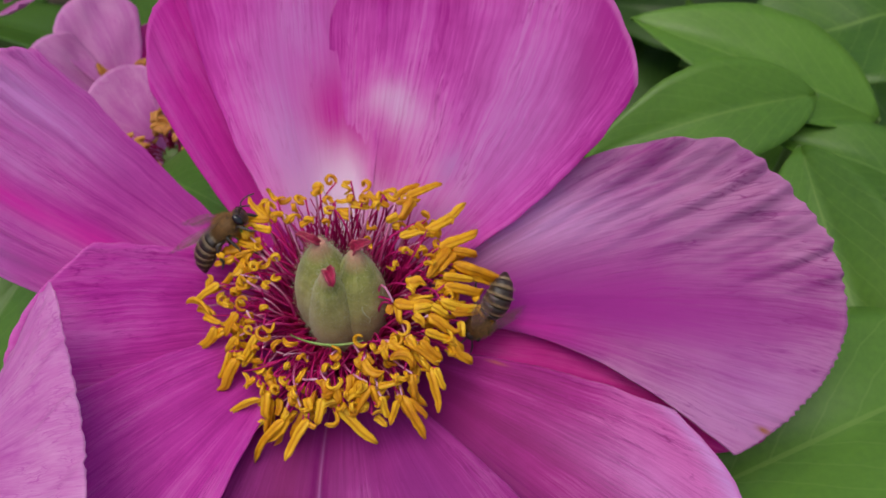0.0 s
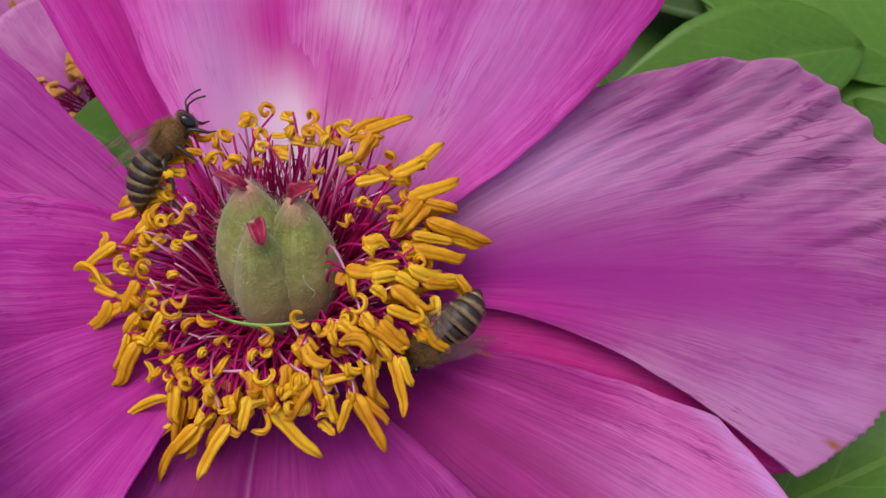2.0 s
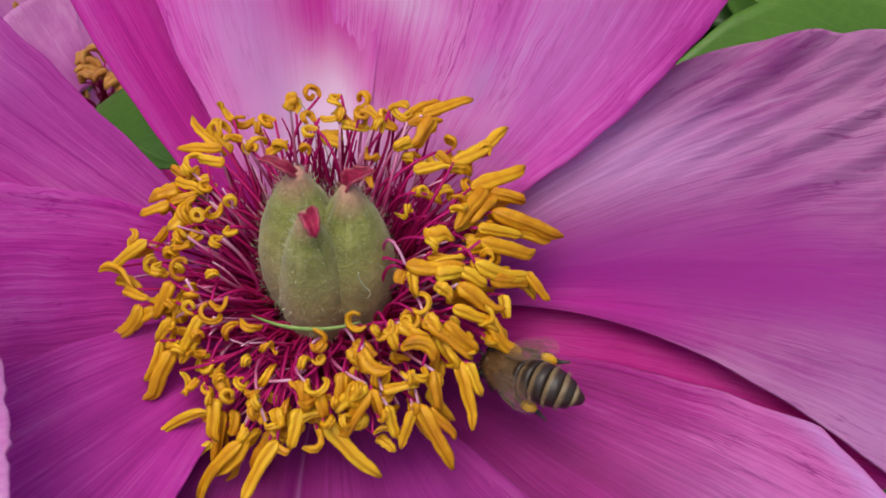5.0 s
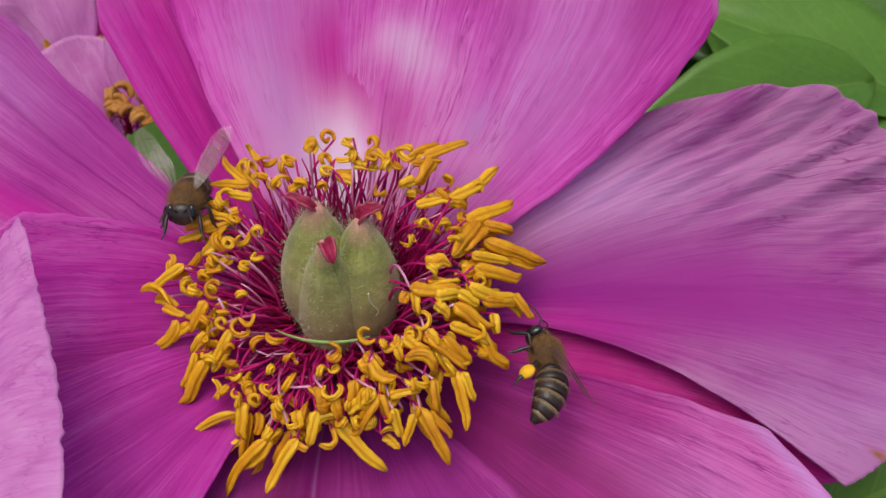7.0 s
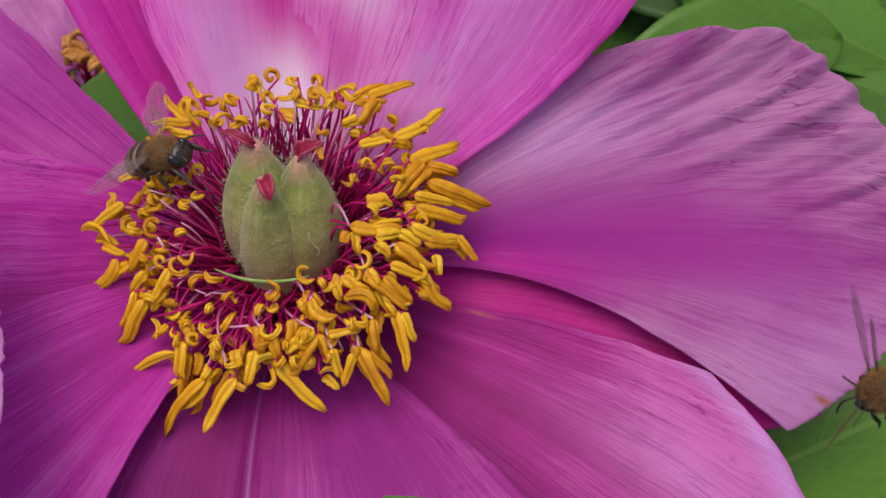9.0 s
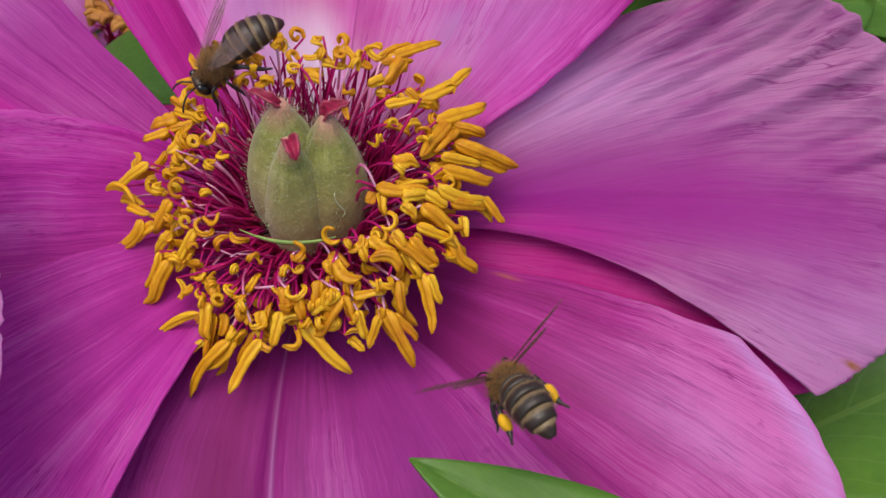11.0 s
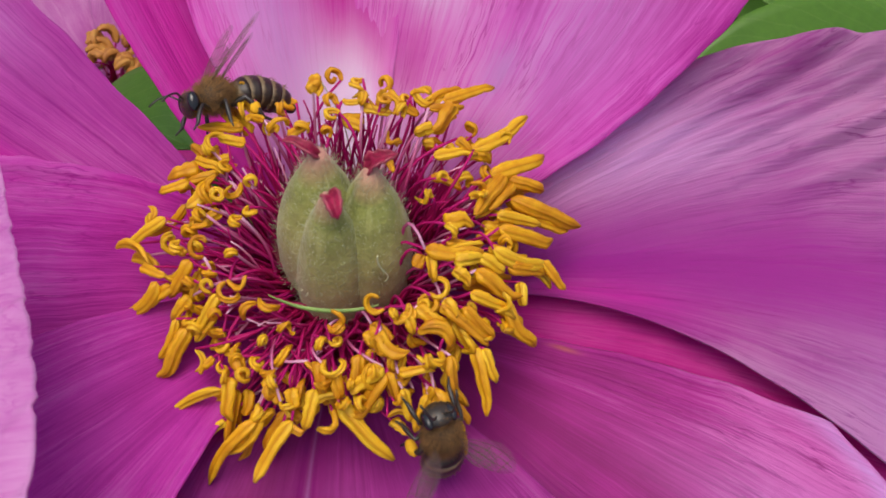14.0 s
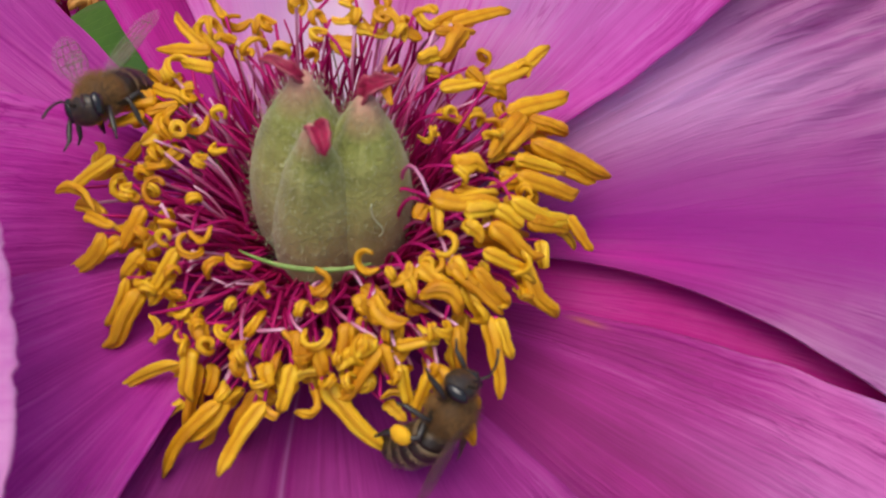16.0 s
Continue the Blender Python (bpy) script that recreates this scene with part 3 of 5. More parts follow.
# pollen sacs: foot and tip in millimetres from the flower's base, sideways bow, half thickness
LONG, CURLED = [], []
LONG += [
    (-10, 11.9, 18.7, -13.1, 16, 18.7, -0.05, 0.5),
    (-9.6, 11.7, 18.8, -14, 12.9, 17.5, 0, 0.6),
    (-9.5, 9.9, 18.4, -12.6, 11.4, 17.7, 0, 0.6),
    (-13.9, 9.6, 16.9, -15.6, 11.4, 16.7, 0, 0.6),
    (-15.1, 9.5, 16.6, -12.2, 8, 17, 0, 0.55),
    (-14.7, 8.6, 16.5, -17.6, 8.1, 16.1, 0, 0.8),
    (-15.7, 6.9, 16.3, -19.1, 6.5, 15.5, -0.03, 0.55),
    (-16.1, 7.4, 15.7, -12.4, 7.9, 16.4, 0, 0.5),
    (-13.3, 6.5, 15.5, -15.8, 4.6, 15.1, 0, 0.9),
    (-12.7, 4.2, 14.7, -14.5, 2.3, 14.6, 0, 0.7),
    (-18.3, 3.3, 15.2, -23.2, 1.9, 11.7, 0.01, 0.6),
    (-19.8, 3.5, 14.6, -20.1, 5.3, 14.8, 0.19, 0.38),
]
LONG += [
    (-24.4, 2.5, 11.1, -20.4, -0.8, 12.6, -0.22, 0.55),
    (-21.3, -0.6, 12.1, -18.6, -2.5, 13, 0, 0.55),
    (-19.5, -2.7, 12.3, -23.7, -4.3, 8.4, -0.14, 0.75),
    (-18.1, -3, 12, -21.8, -4.3, 8.8, 0, 0.65),
    (-15.6, -1.7, 15, -17.8, -4.2, 12.6, 0, 0.65),
    (-12.7, -5.5, 14.3, -15.6, -8.3, 11.1, 0, 0.6),
    (-13.5, -7.1, 12.4, -15.6, -8.7, 10.2, 0, 0.6),
    (-17.6, -6.5, 11.1, -20.2, -9.6, 7.5, -0.08, 0.5),
    (-16.4, -7.6, 11.1, -19.7, -11.6, 6.7, 0, 0.88),
    (-15.6, -9.7, 10.3, -16, -11.9, 8.9, -0.33, 0.38),
    (-15.9, -4.9, 12.8, -18.1, -6.1, 10.6, 0, 0.65),
    (-13, -14.1, 9.5, -19.5, -15.5, 4.8, 0.1, 0.55),
]
LONG += [
    (-12, -13.2, 10.5, -12.8, -17.1, 8.1, 0, 0.8),
    (-12.9, -16.9, 8, -14.7, -17.8, 6.7, 0, 0.45),
    (-11.5, -14, 9.1, -12.9, -18.7, 6.1, 0, 0.65),
    (-9, -16.3, 9.7, -12.5, -19.9, 6.5, -0.13, 0.7),
    (-9.5, -17.6, 9.3, -15, -22, 4.2, 0.08, 0.65),
    (-5.8, -18.3, 10.4, -9.8, -23.3, 7.1, 0.04, 0.72),
    (-11.1, -11.5, 11.8, -10.8, -13.6, 10.9, 0, 0.75),
    (-8.3, -14, 11.7, -6.6, -17, 10.7, 0, 0.65),
    (-5.7, -15.4, 11.9, -5.4, -17.5, 10.9, 0, 0.75),
    (-3.3, -15.9, 12.4, -4.5, -19.5, 10.2, 0, 0.7),
    (-2.7, -13.6, 14, -2.4, -16.2, 12.6, 0, 0.72),
    (-6.8, -18.4, 9.7, -4.4, -19.7, 9.8, 0, 0.5),
]
LONG += [
    (-1.2, -14.9, 13.7, -0.7, -17, 12.2, 0, 0.72),
    (1.5, -13.6, 15, 0.6, -16.5, 12.8, 0, 0.68),
    (3.7, -14.9, 14.7, 0.4, -16.5, 13, 0, 0.8),
    (-0.2, -16.7, 12.2, -4.2, -19, 10.1, 0.29, 0.45),
    (-0.9, -16.8, 11.3, 3.9, -21.9, 7.3, 0.04, 0.85),
    (3.9, -15.4, 14.2, 0.4, -19, 10.3, 0, 0.78),
    (8.6, -16.9, 13.1, 11.6, -22.3, 8.9, 0, 0.8),
    (9.5, -17.3, 12.7, 12.4, -19.9, 10.2, 0, 0.52),
    (10.4, -14.1, 14.5, 10.6, -17.6, 12.2, 0, 0.65),
    (13, -12.7, 13.5, 14.1, -18.5, 10, 0, 0.7),
    (13.9, -13.1, 13.4, 14.9, -16, 11.4, 0, 0.6),
    (8, -17.4, 12.8, 6.5, -20.1, 10.2, 0, 0.55),
]
LONG += [
    (5.2, -15.5, 14.1, 8.8, -15.2, 14.3, 0, 0.55),
    (5.5, -16.7, 13, 6.2, -19.5, 10.4, 0, 0.6),
    (3.8, -18.6, 10.7, 6.5, -19.7, 10.3, -0.34, 0.4),
    (3.6, -11.9, 16.4, 6.8, -14, 15.4, 0.27, 0.8),
    (7.4, -11.9, 16.4, 10.8, -13.5, 14.8, -0.3, 0.85),
    (7.3, -9.7, 16.9, 9.8, -11.3, 15.9, 0, 0.75),
    (3.2, -12.1, 16.2, 3.7, -14, 15.2, 0, 0.75),
    (4.1, -15.3, 14.2, 5.2, -18, 11.9, 0, 0.62),
    (6.2, -10.1, 17, 7, -12, 16.2, 0, 0.62),
    (10.1, -9.5, 16.5, 14.6, -12.7, 13.1, 0, 0.62),
    (8.6, -4.4, 19.1, 14.3, -4.1, 17.9, 0.09, 0.8),
    (11.4, -5.5, 18.3, 14.2, -4.9, 17.7, 0, 0.8),
]
LONG += [
    (11.4, -6.1, 17.8, 12.9, -7.1, 16.9, 0, 0.7),
    (9.2, -4.6, 18.3, 9.2, -7.1, 17.4, 0, 0.6),
    (15.6, -3.8, 17, 21.4, -3.3, 12.3, 0.09, 0.78),
    (21, -3.2, 12.7, 23.2, -5.7, 10.3, 0, 0.55),
    (17, -5, 15.2, 21.1, -4.1, 11.8, 0, 0.7),
    (13.6, -6.2, 17.3, 17.8, -8.4, 13.7, 0, 0.85),
    (14.1, -4.8, 17.7, 16.6, -5.9, 15.9, 0, 0.65),
    (16.7, -8.7, 14.2, 20, -11.7, 10.5, 0.15, 0.75),
    (12.9, -8.3, 16.5, 16.8, -9.2, 13.9, 0, 0.65),
    (12, -9.7, 16.1, 15.3, -12.1, 13.1, 0, 0.62),
    (9.8, -9.5, 16.6, 12.6, -11.2, 14.9, 0, 0.62),
    (10.3, -9, 17, 11.5, -10.6, 15.8, 0, 0.65),
]
LONG += [
    (16, -10.2, 12.8, 19.5, -11, 10, 0, 0.75),
    (18.3, -5.8, 13.2, 18.5, -8.4, 11.9, 0, 0.65),
    (16.4, -1.3, 16.9, 22.5, -1.4, 12.3, 0, 0.8),
    (16.3, 0.2, 17, 20.8, 0.5, 14.2, 0, 0.65),
    (18, 2.6, 15.9, 25.5, 1.3, 11.3, 0, 0.9),
    (19.5, 1.6, 14.3, 24.1, 0.7, 11.3, 0, 0.65),
    (16.1, 5.1, 16.9, 22.7, 8.7, 14.1, 0, 0.82),
    (17.9, 5.2, 15.6, 22.2, 4.8, 13.7, 0, 0.75),
    (17.6, 5.3, 16.3, 14.1, 0.1, 18.3, 0, 0.8),
    (18.3, 4.6, 15.8, 15.7, 1, 17.1, 0, 0.75),
    (14.5, 7.9, 17.7, 20.6, 13.5, 15.5, 0.07, 0.78),
    (13.9, 7.9, 17.4, 16.3, 7.8, 16.3, 0, 0.8),
]
LONG += [
    (10.2, 6.7, 18.8, 14.1, 7.8, 17.8, 0, 0.62),
    (12.8, 8.8, 18.7, 14.2, 7.6, 17.9, 0, 0.55),
    (11.7, 13, 19.6, 17.2, 16.4, 17.2, 0, 0.62),
    (12.7, 12.8, 19.2, 10.4, 8.8, 19.3, 0, 0.9),
    (10, 11.9, 20.1, 14.3, 12.8, 18.5, 0, 0.42),
    (10.3, 9.8, 19.7, 8.3, 8.9, 20, 0, 0.72),
    (8.7, 14, 20.7, 10.7, 12.4, 19.9, 0.25, 0.45),
    (1, 12.3, 21.7, 3.8, 12.8, 21.5, 0.13, 0.36),
    (3.7, 12.6, 21.5, 6.3, 12.9, 21.1, 0.57, 0.42),
    (5.9, 13.6, 21.3, 7.3, 11.9, 20.8, 0, 0.45),
    (3, 11.9, 21, 6.2, 11.2, 20.3, 0, 0.5),
    (10.8, -1.8, 19.4, 13.2, -0.9, 18.8, 0, 0.95),
]
LONG += [
    (-4.9, 9.5, 20, -2.6, 10, 21, 0, 0.5),
]
CURLED += [
    (-13, 10, 17.2), (-11.4, 8.6, 17.4), (-13.1, 5.5, 16.3), (-12.4, 4.3, 16.3), (-14.3, 3.5, 16.1), (-9.8, 5.6, 17.1),
    (-8.9, 4.9, 17.3), (-10.2, 2, 16.6), (-9.2, 3.1, 16.9), (-6.6, 9.8, 19.5), (-7.7, 11.7, 19.5), (-9, 13.4, 19.5),
    (-5, 11.7, 20.5), (-11.6, 11.4, 18), (-8.1, 14.1, 20), (-16.7, 0.7, 15.2), (-15.2, -0.5, 15.4), (-14, -1.8, 15.5),
    (-14.1, -3.1, 14.9), (-14.9, -4, 14.3), (-11.7, -2.2, 16), (-11.5, -4.4, 15.2), (-13.4, -5.5, 14.1), (-11.9, -5.1, 14.8),
    (-10, -8.4, 13.8), (-12.5, -9.2, 12.4), (-12.7, -7.3, 13.4), (-6.4, -9.5, 14.3), (-6.3, -8, 14.9), (-8.9, -11, 13),
]
CURLED += [
    (-8.7, -12.5, 12.3), (-13.3, -11.5, 10.8), (-12.8, -12.7, 10.4), (-14.1, -10.8, 10.7), (-11.1, -12, 11.5), (-1.2, -10.6, 16),
    (-3.1, -12.5, 14.4), (-2.1, -11.7, 15.2), (-7.1, -14.8, 11.6), (-6.6, -16.5, 11), (-7.7, -15.7, 11), (-10, -13.6, 11.2),
    (0.1, 12, 21.7), (-0.6, 8.9, 21), (0.6, 10.7, 21.4), (4.5, 12.1, 21.3), (7.6, 10.6, 20.4), (6.3, 7.2, 19.7),
    (5.5, 4.2, 19.4), (9.7, 1.6, 18.9), (11.3, 3.6, 18.3), (11.7, -3, 18.7), (13.7, 2, 17.8), (4.7, -10.3, 16.8),
    (6.1, -10.6, 16.7), (7.3, -9.8, 16.9), (8.7, -8.7, 17.1), (8.4, -10.3, 16.5), (8.7, 13.3, 20.6), (14.8, 10, 17.9),
]
CURLED += [
    (17.8, 9.6, 16.4), (14.7, 2.2, 17.4), (17.6, -2.5, 15.8), (15.6, -9.3, 14.6), (-2.7, 9.1, 20.7), (3.3, 11.9, 21.5),
    (5.9, 11.4, 20.9), (5.1, -17.4, 12.5), (2.3, -17.9, 11.6), (-1.8, -14.7, 13.7), (-4.1, -12.9, 13.9), (-2.4, -14.1, 13.9),
    (1.2, -17.3, 12.1), (-0.7, -17.1, 12.1), (0.2, -16.1, 13), (2.5, -15.7, 13.8), (7.9, -14.5, 14.8), (4.1, -10.4, 16.7),
    (4.9, -10.9, 16.6), (9.1, -13.2, 15.3), (-1, -10.4, 16.1),
]


def ring_height(x, y):
    """The height of the pollen sacs over the flower's base, in millimetres."""
    return 19.5 + 0.05 * x + 0.27 * y - 0.0149 * x * x - 0.004 * x * y - 0.0082 * y * y


def sac_mesh(span, bow, fat, rng):
    """A straight or bowed pollen sac along span: two plump lobes with a groove between them, blunt at the foot, twisted at the tip."""
    n, sides = 15, 12
    length = float(np.linalg.norm(span))
    s = np.linspace(0, 1, n)
    d = span / length
    # across: to the side as seen from above and in front
    side = np.cross(d, (0.0, -0.45, 0.9))
    side /= np.linalg.norm(side)
    top = np.cross(side, d)
    arch = rng.uniform(0.02, 0.07)
    path = s[:, None] * span + (4 * s * (1 - s))[:, None] * length * (bow * side + arch * top)
    path += np.clip(s - 0.82, 0, 1)[:, None] * rng.normal(0, 0.9, 3) * fat * 3
    path += (0.10 * fat * waves(s * 9, rng, 3, 0.5, 1.6))[:, None] * side
    rad = fat * np.clip(np.minimum(s / 0.10, (1 - s) / 0.14), 0.0, 1.0) ** 0.5 * (1.06 - 0.34 * s ** 1.5) * (1 + 0.10 * waves(s * 12, rng, 3, 0.6, 2))
    rad = np.maximum(rad, fat * 0.22)
    twist = rng.normal(0, 0.5)
    roll = rng.uniform(-0.5, 0.5)
    verts, uvs = [], []
    for i in range(n):
        a = roll + twist * s[i]
        y2, b2 = math.cos(a) * side + math.sin(a) * top, math.cos(a) * top - math.sin(a) * side
        for j in range(sides):
            th = 2 * math.pi * j / sides
            groove = 1.0 - 0.55 * max(0.0, math.cos(2 * th + math.pi)) ** 5
            groove *= 1 + rng.normal(0, 0.05)
            verts.append(path[i] + rad[i] * groove * (1.15 * math.cos(th) * y2 + 0.86 * math.sin(th) * b2))
            uvs.append((j / sides, s[i]))
    faces = [(i * sides + j, i * sides + (j + 1) % sides, (i + 1) * sides + (j + 1) % sides, (i + 1) * sides + j)
             for i in range(n - 1) for j in range(sides)]
    faces += [tuple(range(sides))[::-1], tuple(range((n - 1) * sides, n * sides))]
    return mesh_of("anther", verts, faces, ANTHER, uvs)


def all_stamens(flower):
    rng = np.random.default_rng(11)
    curled = [anther_mesh(l, c, t, rng, f) for l, c, t, f in
              ((0.0044, 6.4, 0.8, 0.00038), (0.0038, 7.2, 1.2, 0.00036), (0.0050, 4.4, -0.8, 0.00040), (0.0036, 5.4, 0.3, 0.00042),
               (0.0052, 7.4, 2.0, 0.00036), (0.0036, 3.0, 1.5, 0.00044), (0.0046, 8.2, -1.4, 0.00036), (0.0032, 2.0, 2.4, 0.00050))]

    def rooted(x, y):
        th = math.atan2(y, x) + rng.uniform(-0.35, 0.35)
        r = rng.uniform(0.0058, 0.0085)
        return np.array((r * math.cos(th), r * math.sin(th), rng.uniform(0.005, 0.0075)))

    for x0, y0, z0, x1, y1, z1, bow, fat in LONG:
        a, b = np.array((x0, y0, z0)) / 1000, np.array((x1, y1, z1)) / 1000
        root = rooted(x0, y0)
        ob = thread(flower, root, a, rng)
        part("anther", sac_mesh(b - a, bow, 0.90 * fat / 1000, rng), ob, m=Matrix.Translation(a - root))
    # a second layer close under the first
    for x0, y0, z0, x1, y1, z1, bow, fat in LONG:
        if rng.random() < (0.5 if y0 > 10 else 0.25):
            continue
        a, b = np.array((x0, y0, z0)) / 1000, np.array((x1, y1, z1)) / 1000
        turn = np.array(pose(0, 0, 0, 0, 0, rng.normal(0, 22)).to_3x3())
        d = turn @ (b - a) * rng.uniform(0.65, 0.95)
        a = a * (0.95, 0.95, 1.0) + np.array((rng.normal(0, 0.0009), rng.normal(0, 0.0009), -rng.uniform(0.0012, 0.0022)))
        root = rooted(x0, y0)
        ob = thread(flower, root, a, rng)
        part("anther", sac_mesh(d, rng.normal(0, 0.08), rng.uniform(0.42, 0.66) / 1000, rng), ob, m=Matrix.Translation(a - root))
    # one stands out above the rest, with a round knob, and a stray hair beside it
    knob = anther_mesh(0.0016, 0.9, 1.0, rng, 0.00080)
    stamen(flower, (-0.0028, 0.0070, 0.005), (-0.0019, 0.0136, 0.0226), (0.1, 0.2, 1.0), knob, rng, 0.00019, 0.0004)
    v, f, w = tube(bowed((0.0012, 0.0095, 0.012), (-0.0010, 0.0142, 0.0226), 0.0009, 9, (1, 0, 0)), 0.00007, 5)
    part("hair", mesh_of("hair", v, f, FUZZ, w), flower)
    for x, y, z in CURLED:
        d = (x + rng.normal(0, 7), y + rng.normal(0, 7), rng.normal(0, 4))
        at = np.array((x, y, z)) / 1000 + rng.normal(0, 0.0003, 3)
        ob = stamen(flower, rooted(x, y), at, d, curled[rng.integers(8)], rng)
        ob.children[0].scale = (0.86, 0.86, 0.86)
    # the dense rest of the ring, lower
    for i in range(90):
        th = 2 * math.pi * (i + rng.uniform(-0.4, 0.4)) / 90
        r = rng.uniform(14.0, 19.0)
        if math.sin(th) > 0.5 and i % 2:
            continue
        x, y = r * math.cos(th), r * math.sin(th) * 0.95
        z = ring_height(x, y) - rng.uniform(1.2, 3.6)
        d = (math.cos(th) + rng.normal(0, 0.6), math.sin(th) + rng.normal(0, 0.6), rng.normal(-0.1, 0.4))
        if y > 7:
            z -= 1.0
        stamen(flower, rooted(x, y), (x / 1000, y / 1000, z / 1000), d, curled[rng.integers(8)], rng)
    # bare crimson threads close round the carpels
    for i in range(380):
        th = 2 * math.pi * rng.random()
        r0, r1 = rng.uniform(0.0062, 0.0090), rng.uniform(0.0105, 0.0150)
        root = np.array((r0 * math.cos(th), r0 * math.sin(th), 0.0045))
        ph = th + rng.normal(0, 0.22)
        top = np.array((r1 * math.cos(ph), r1 * math.sin(ph), rng.uniform(0.010, 0.0165) + 0.2 * r1 * math.sin(th)))
        sag = rng.normal(0, 0.5, 3) + (0, 0, 0.6)
        v, f, w = tube(bowed((0, 0, 0), top - root, rng.uniform(0.0006, 0.0020), 7, sag), np.linspace(0.00020, 0.00009, 7), 5)
        part("filament", mesh_of("filament", v, f, FILAMENT, w), flower, m=Matrix.Translation(root))


# ---- carpels ----
def carpel(flower, base, tip, az, wide, tip_turn, tongue, rng, slim=1.0):
    """A plump downy seed pod from base to tip, with a groove on its side az, drawn out into a red stigma."""
    n, sides = 26, 28
    base, tip = np.array(base), np.array(tip)
    off = pose(0, 0, 0, 0, 0, -az).to_3x3() @ Vector(tip - base)
    height = off.z
    verts, uvs = [], []
    for i in range(n):
        s = i / (n - 1)
        r = wide * float(np.interp(s, (0, 0.15, 0.32, 0.48, 0.62, 0.76, 0.88, 0.95, 1.0), (0.80, 0.95, 1.02, 1.0, 0.90, 0.70, 0.43, 0.27, 0.15))) * (1 + (slim - 1) * min(1.0, s * 1.5))
        lean = s ** 1.6
        for j in range(sides):
            th = 2 * math.pi * j / sides
            k = 1.0 - 0.16 * math.exp(-((((th - math.pi + math.pi) % (2 * math.pi)) - math.pi) / 0.22) ** 2)
            k *= 1.0 + 0.018 * math.sin(9 * th + s * 2) * (1 - s) + 0.022 * math.sin(3 * th + s * 4) + 0.012 * math.sin(13 * th + 7 * s + az) * math.sin(s * 11 + az)
            verts.append(((r * k) * math.cos(th) * 0.94 + off.x * lean, r * k * math.sin(th) + off.y * lean, s * height))
            uvs.append((j / sides, s))
    faces = [(i * sides + j, i * sides + (j + 1) % sides, (i + 1) * sides + (j + 1) % sides, (i + 1) * sides + j)
             for i in range(n - 1) for j in range(sides)]
    faces += [tuple(range(sides))[::-1], tuple(range((n - 1) * sides, n * sides))]
    me = mesh_of("carpel", verts, faces, CARPEL, uvs)
    ob = part("carpel", me, flower, "plump downy green seed pod", pose(*base, 0, 0, az))
    pts, nrm = [], []
    for p in rng.choice(len(me.polygons) - 2, 1500):
        poly = me.polygons[int(p)]
        pts.append(poly.center + Vector(rng.normal(0, 0.0003, 3)))
        nrm.append(poly.normal)
    v, f, w = hairs(pts, nrm, 0.0007, 0.000028, rng)
    tagged(part("down", mesh_of("down", v, f, FUZZ, w), ob), kind="stuff")
    # stigma: a flat ragged red tongue that curls over; tongue: its length, width and curl
    long, broad, roll = tongue
    s = np.linspace(0, 1, 18)
    curl = roll * s
    path = np.stack([np.cumsum(np.sin(curl)) * 0.00026 * long, 0.0003 * np.sin(s * 5), np.cumsum(np.cos(curl)) * 0.00022 * long], 1)
    ragged = 1 + 0.10 * np.sin(s * 31) + rng.normal(0, 0.05, 18)
    wide_at = broad * 0.00105 * (0.45 + 0.75 * np.sin(np.pi * s ** 0.8)) * ragged * np.clip((1.02 - s) / 0.15, 0.25, 1)
    # the two halves of the tongue stand in a V
    vs = np.linspace(-1, 1, 9)
    lift = np.stack([np.cos(curl), 0 * curl, -np.sin(curl)], 1)
    pts = path[:, None, :] + (wide_at[:, None] * vs[None, :])[..., None] * np.array((0, 1.0, 0)) \
        - (0.62 * wide_at[:, None] * np.abs(vs)[None, :] ** 1.3 + 0.00010 * np.sin(s * 19)[:, None] * np.abs(vs))[..., None] * lift[:, None, :]
    v, f, w = grid(pts, np.stack(np.meshgrid(s, vs * 0.5 + 0.5, indexing="ij")[::-1], -1))
    tongue_ob = part("stigma", mesh_of("stigma", v, f, STIGMA, w), ob, "curled crimson stigma",
         Matrix.Translation((off.x * 0.97, off.y * 0.97, height * 0.97)) @ pose(0, 0, 0, 0, 0, tip_turn - az))
    fold = tongue_ob.modifiers.new("thickness", "SOLIDIFY")
    fold.thickness, fold.offset = 0.00028, 0.0


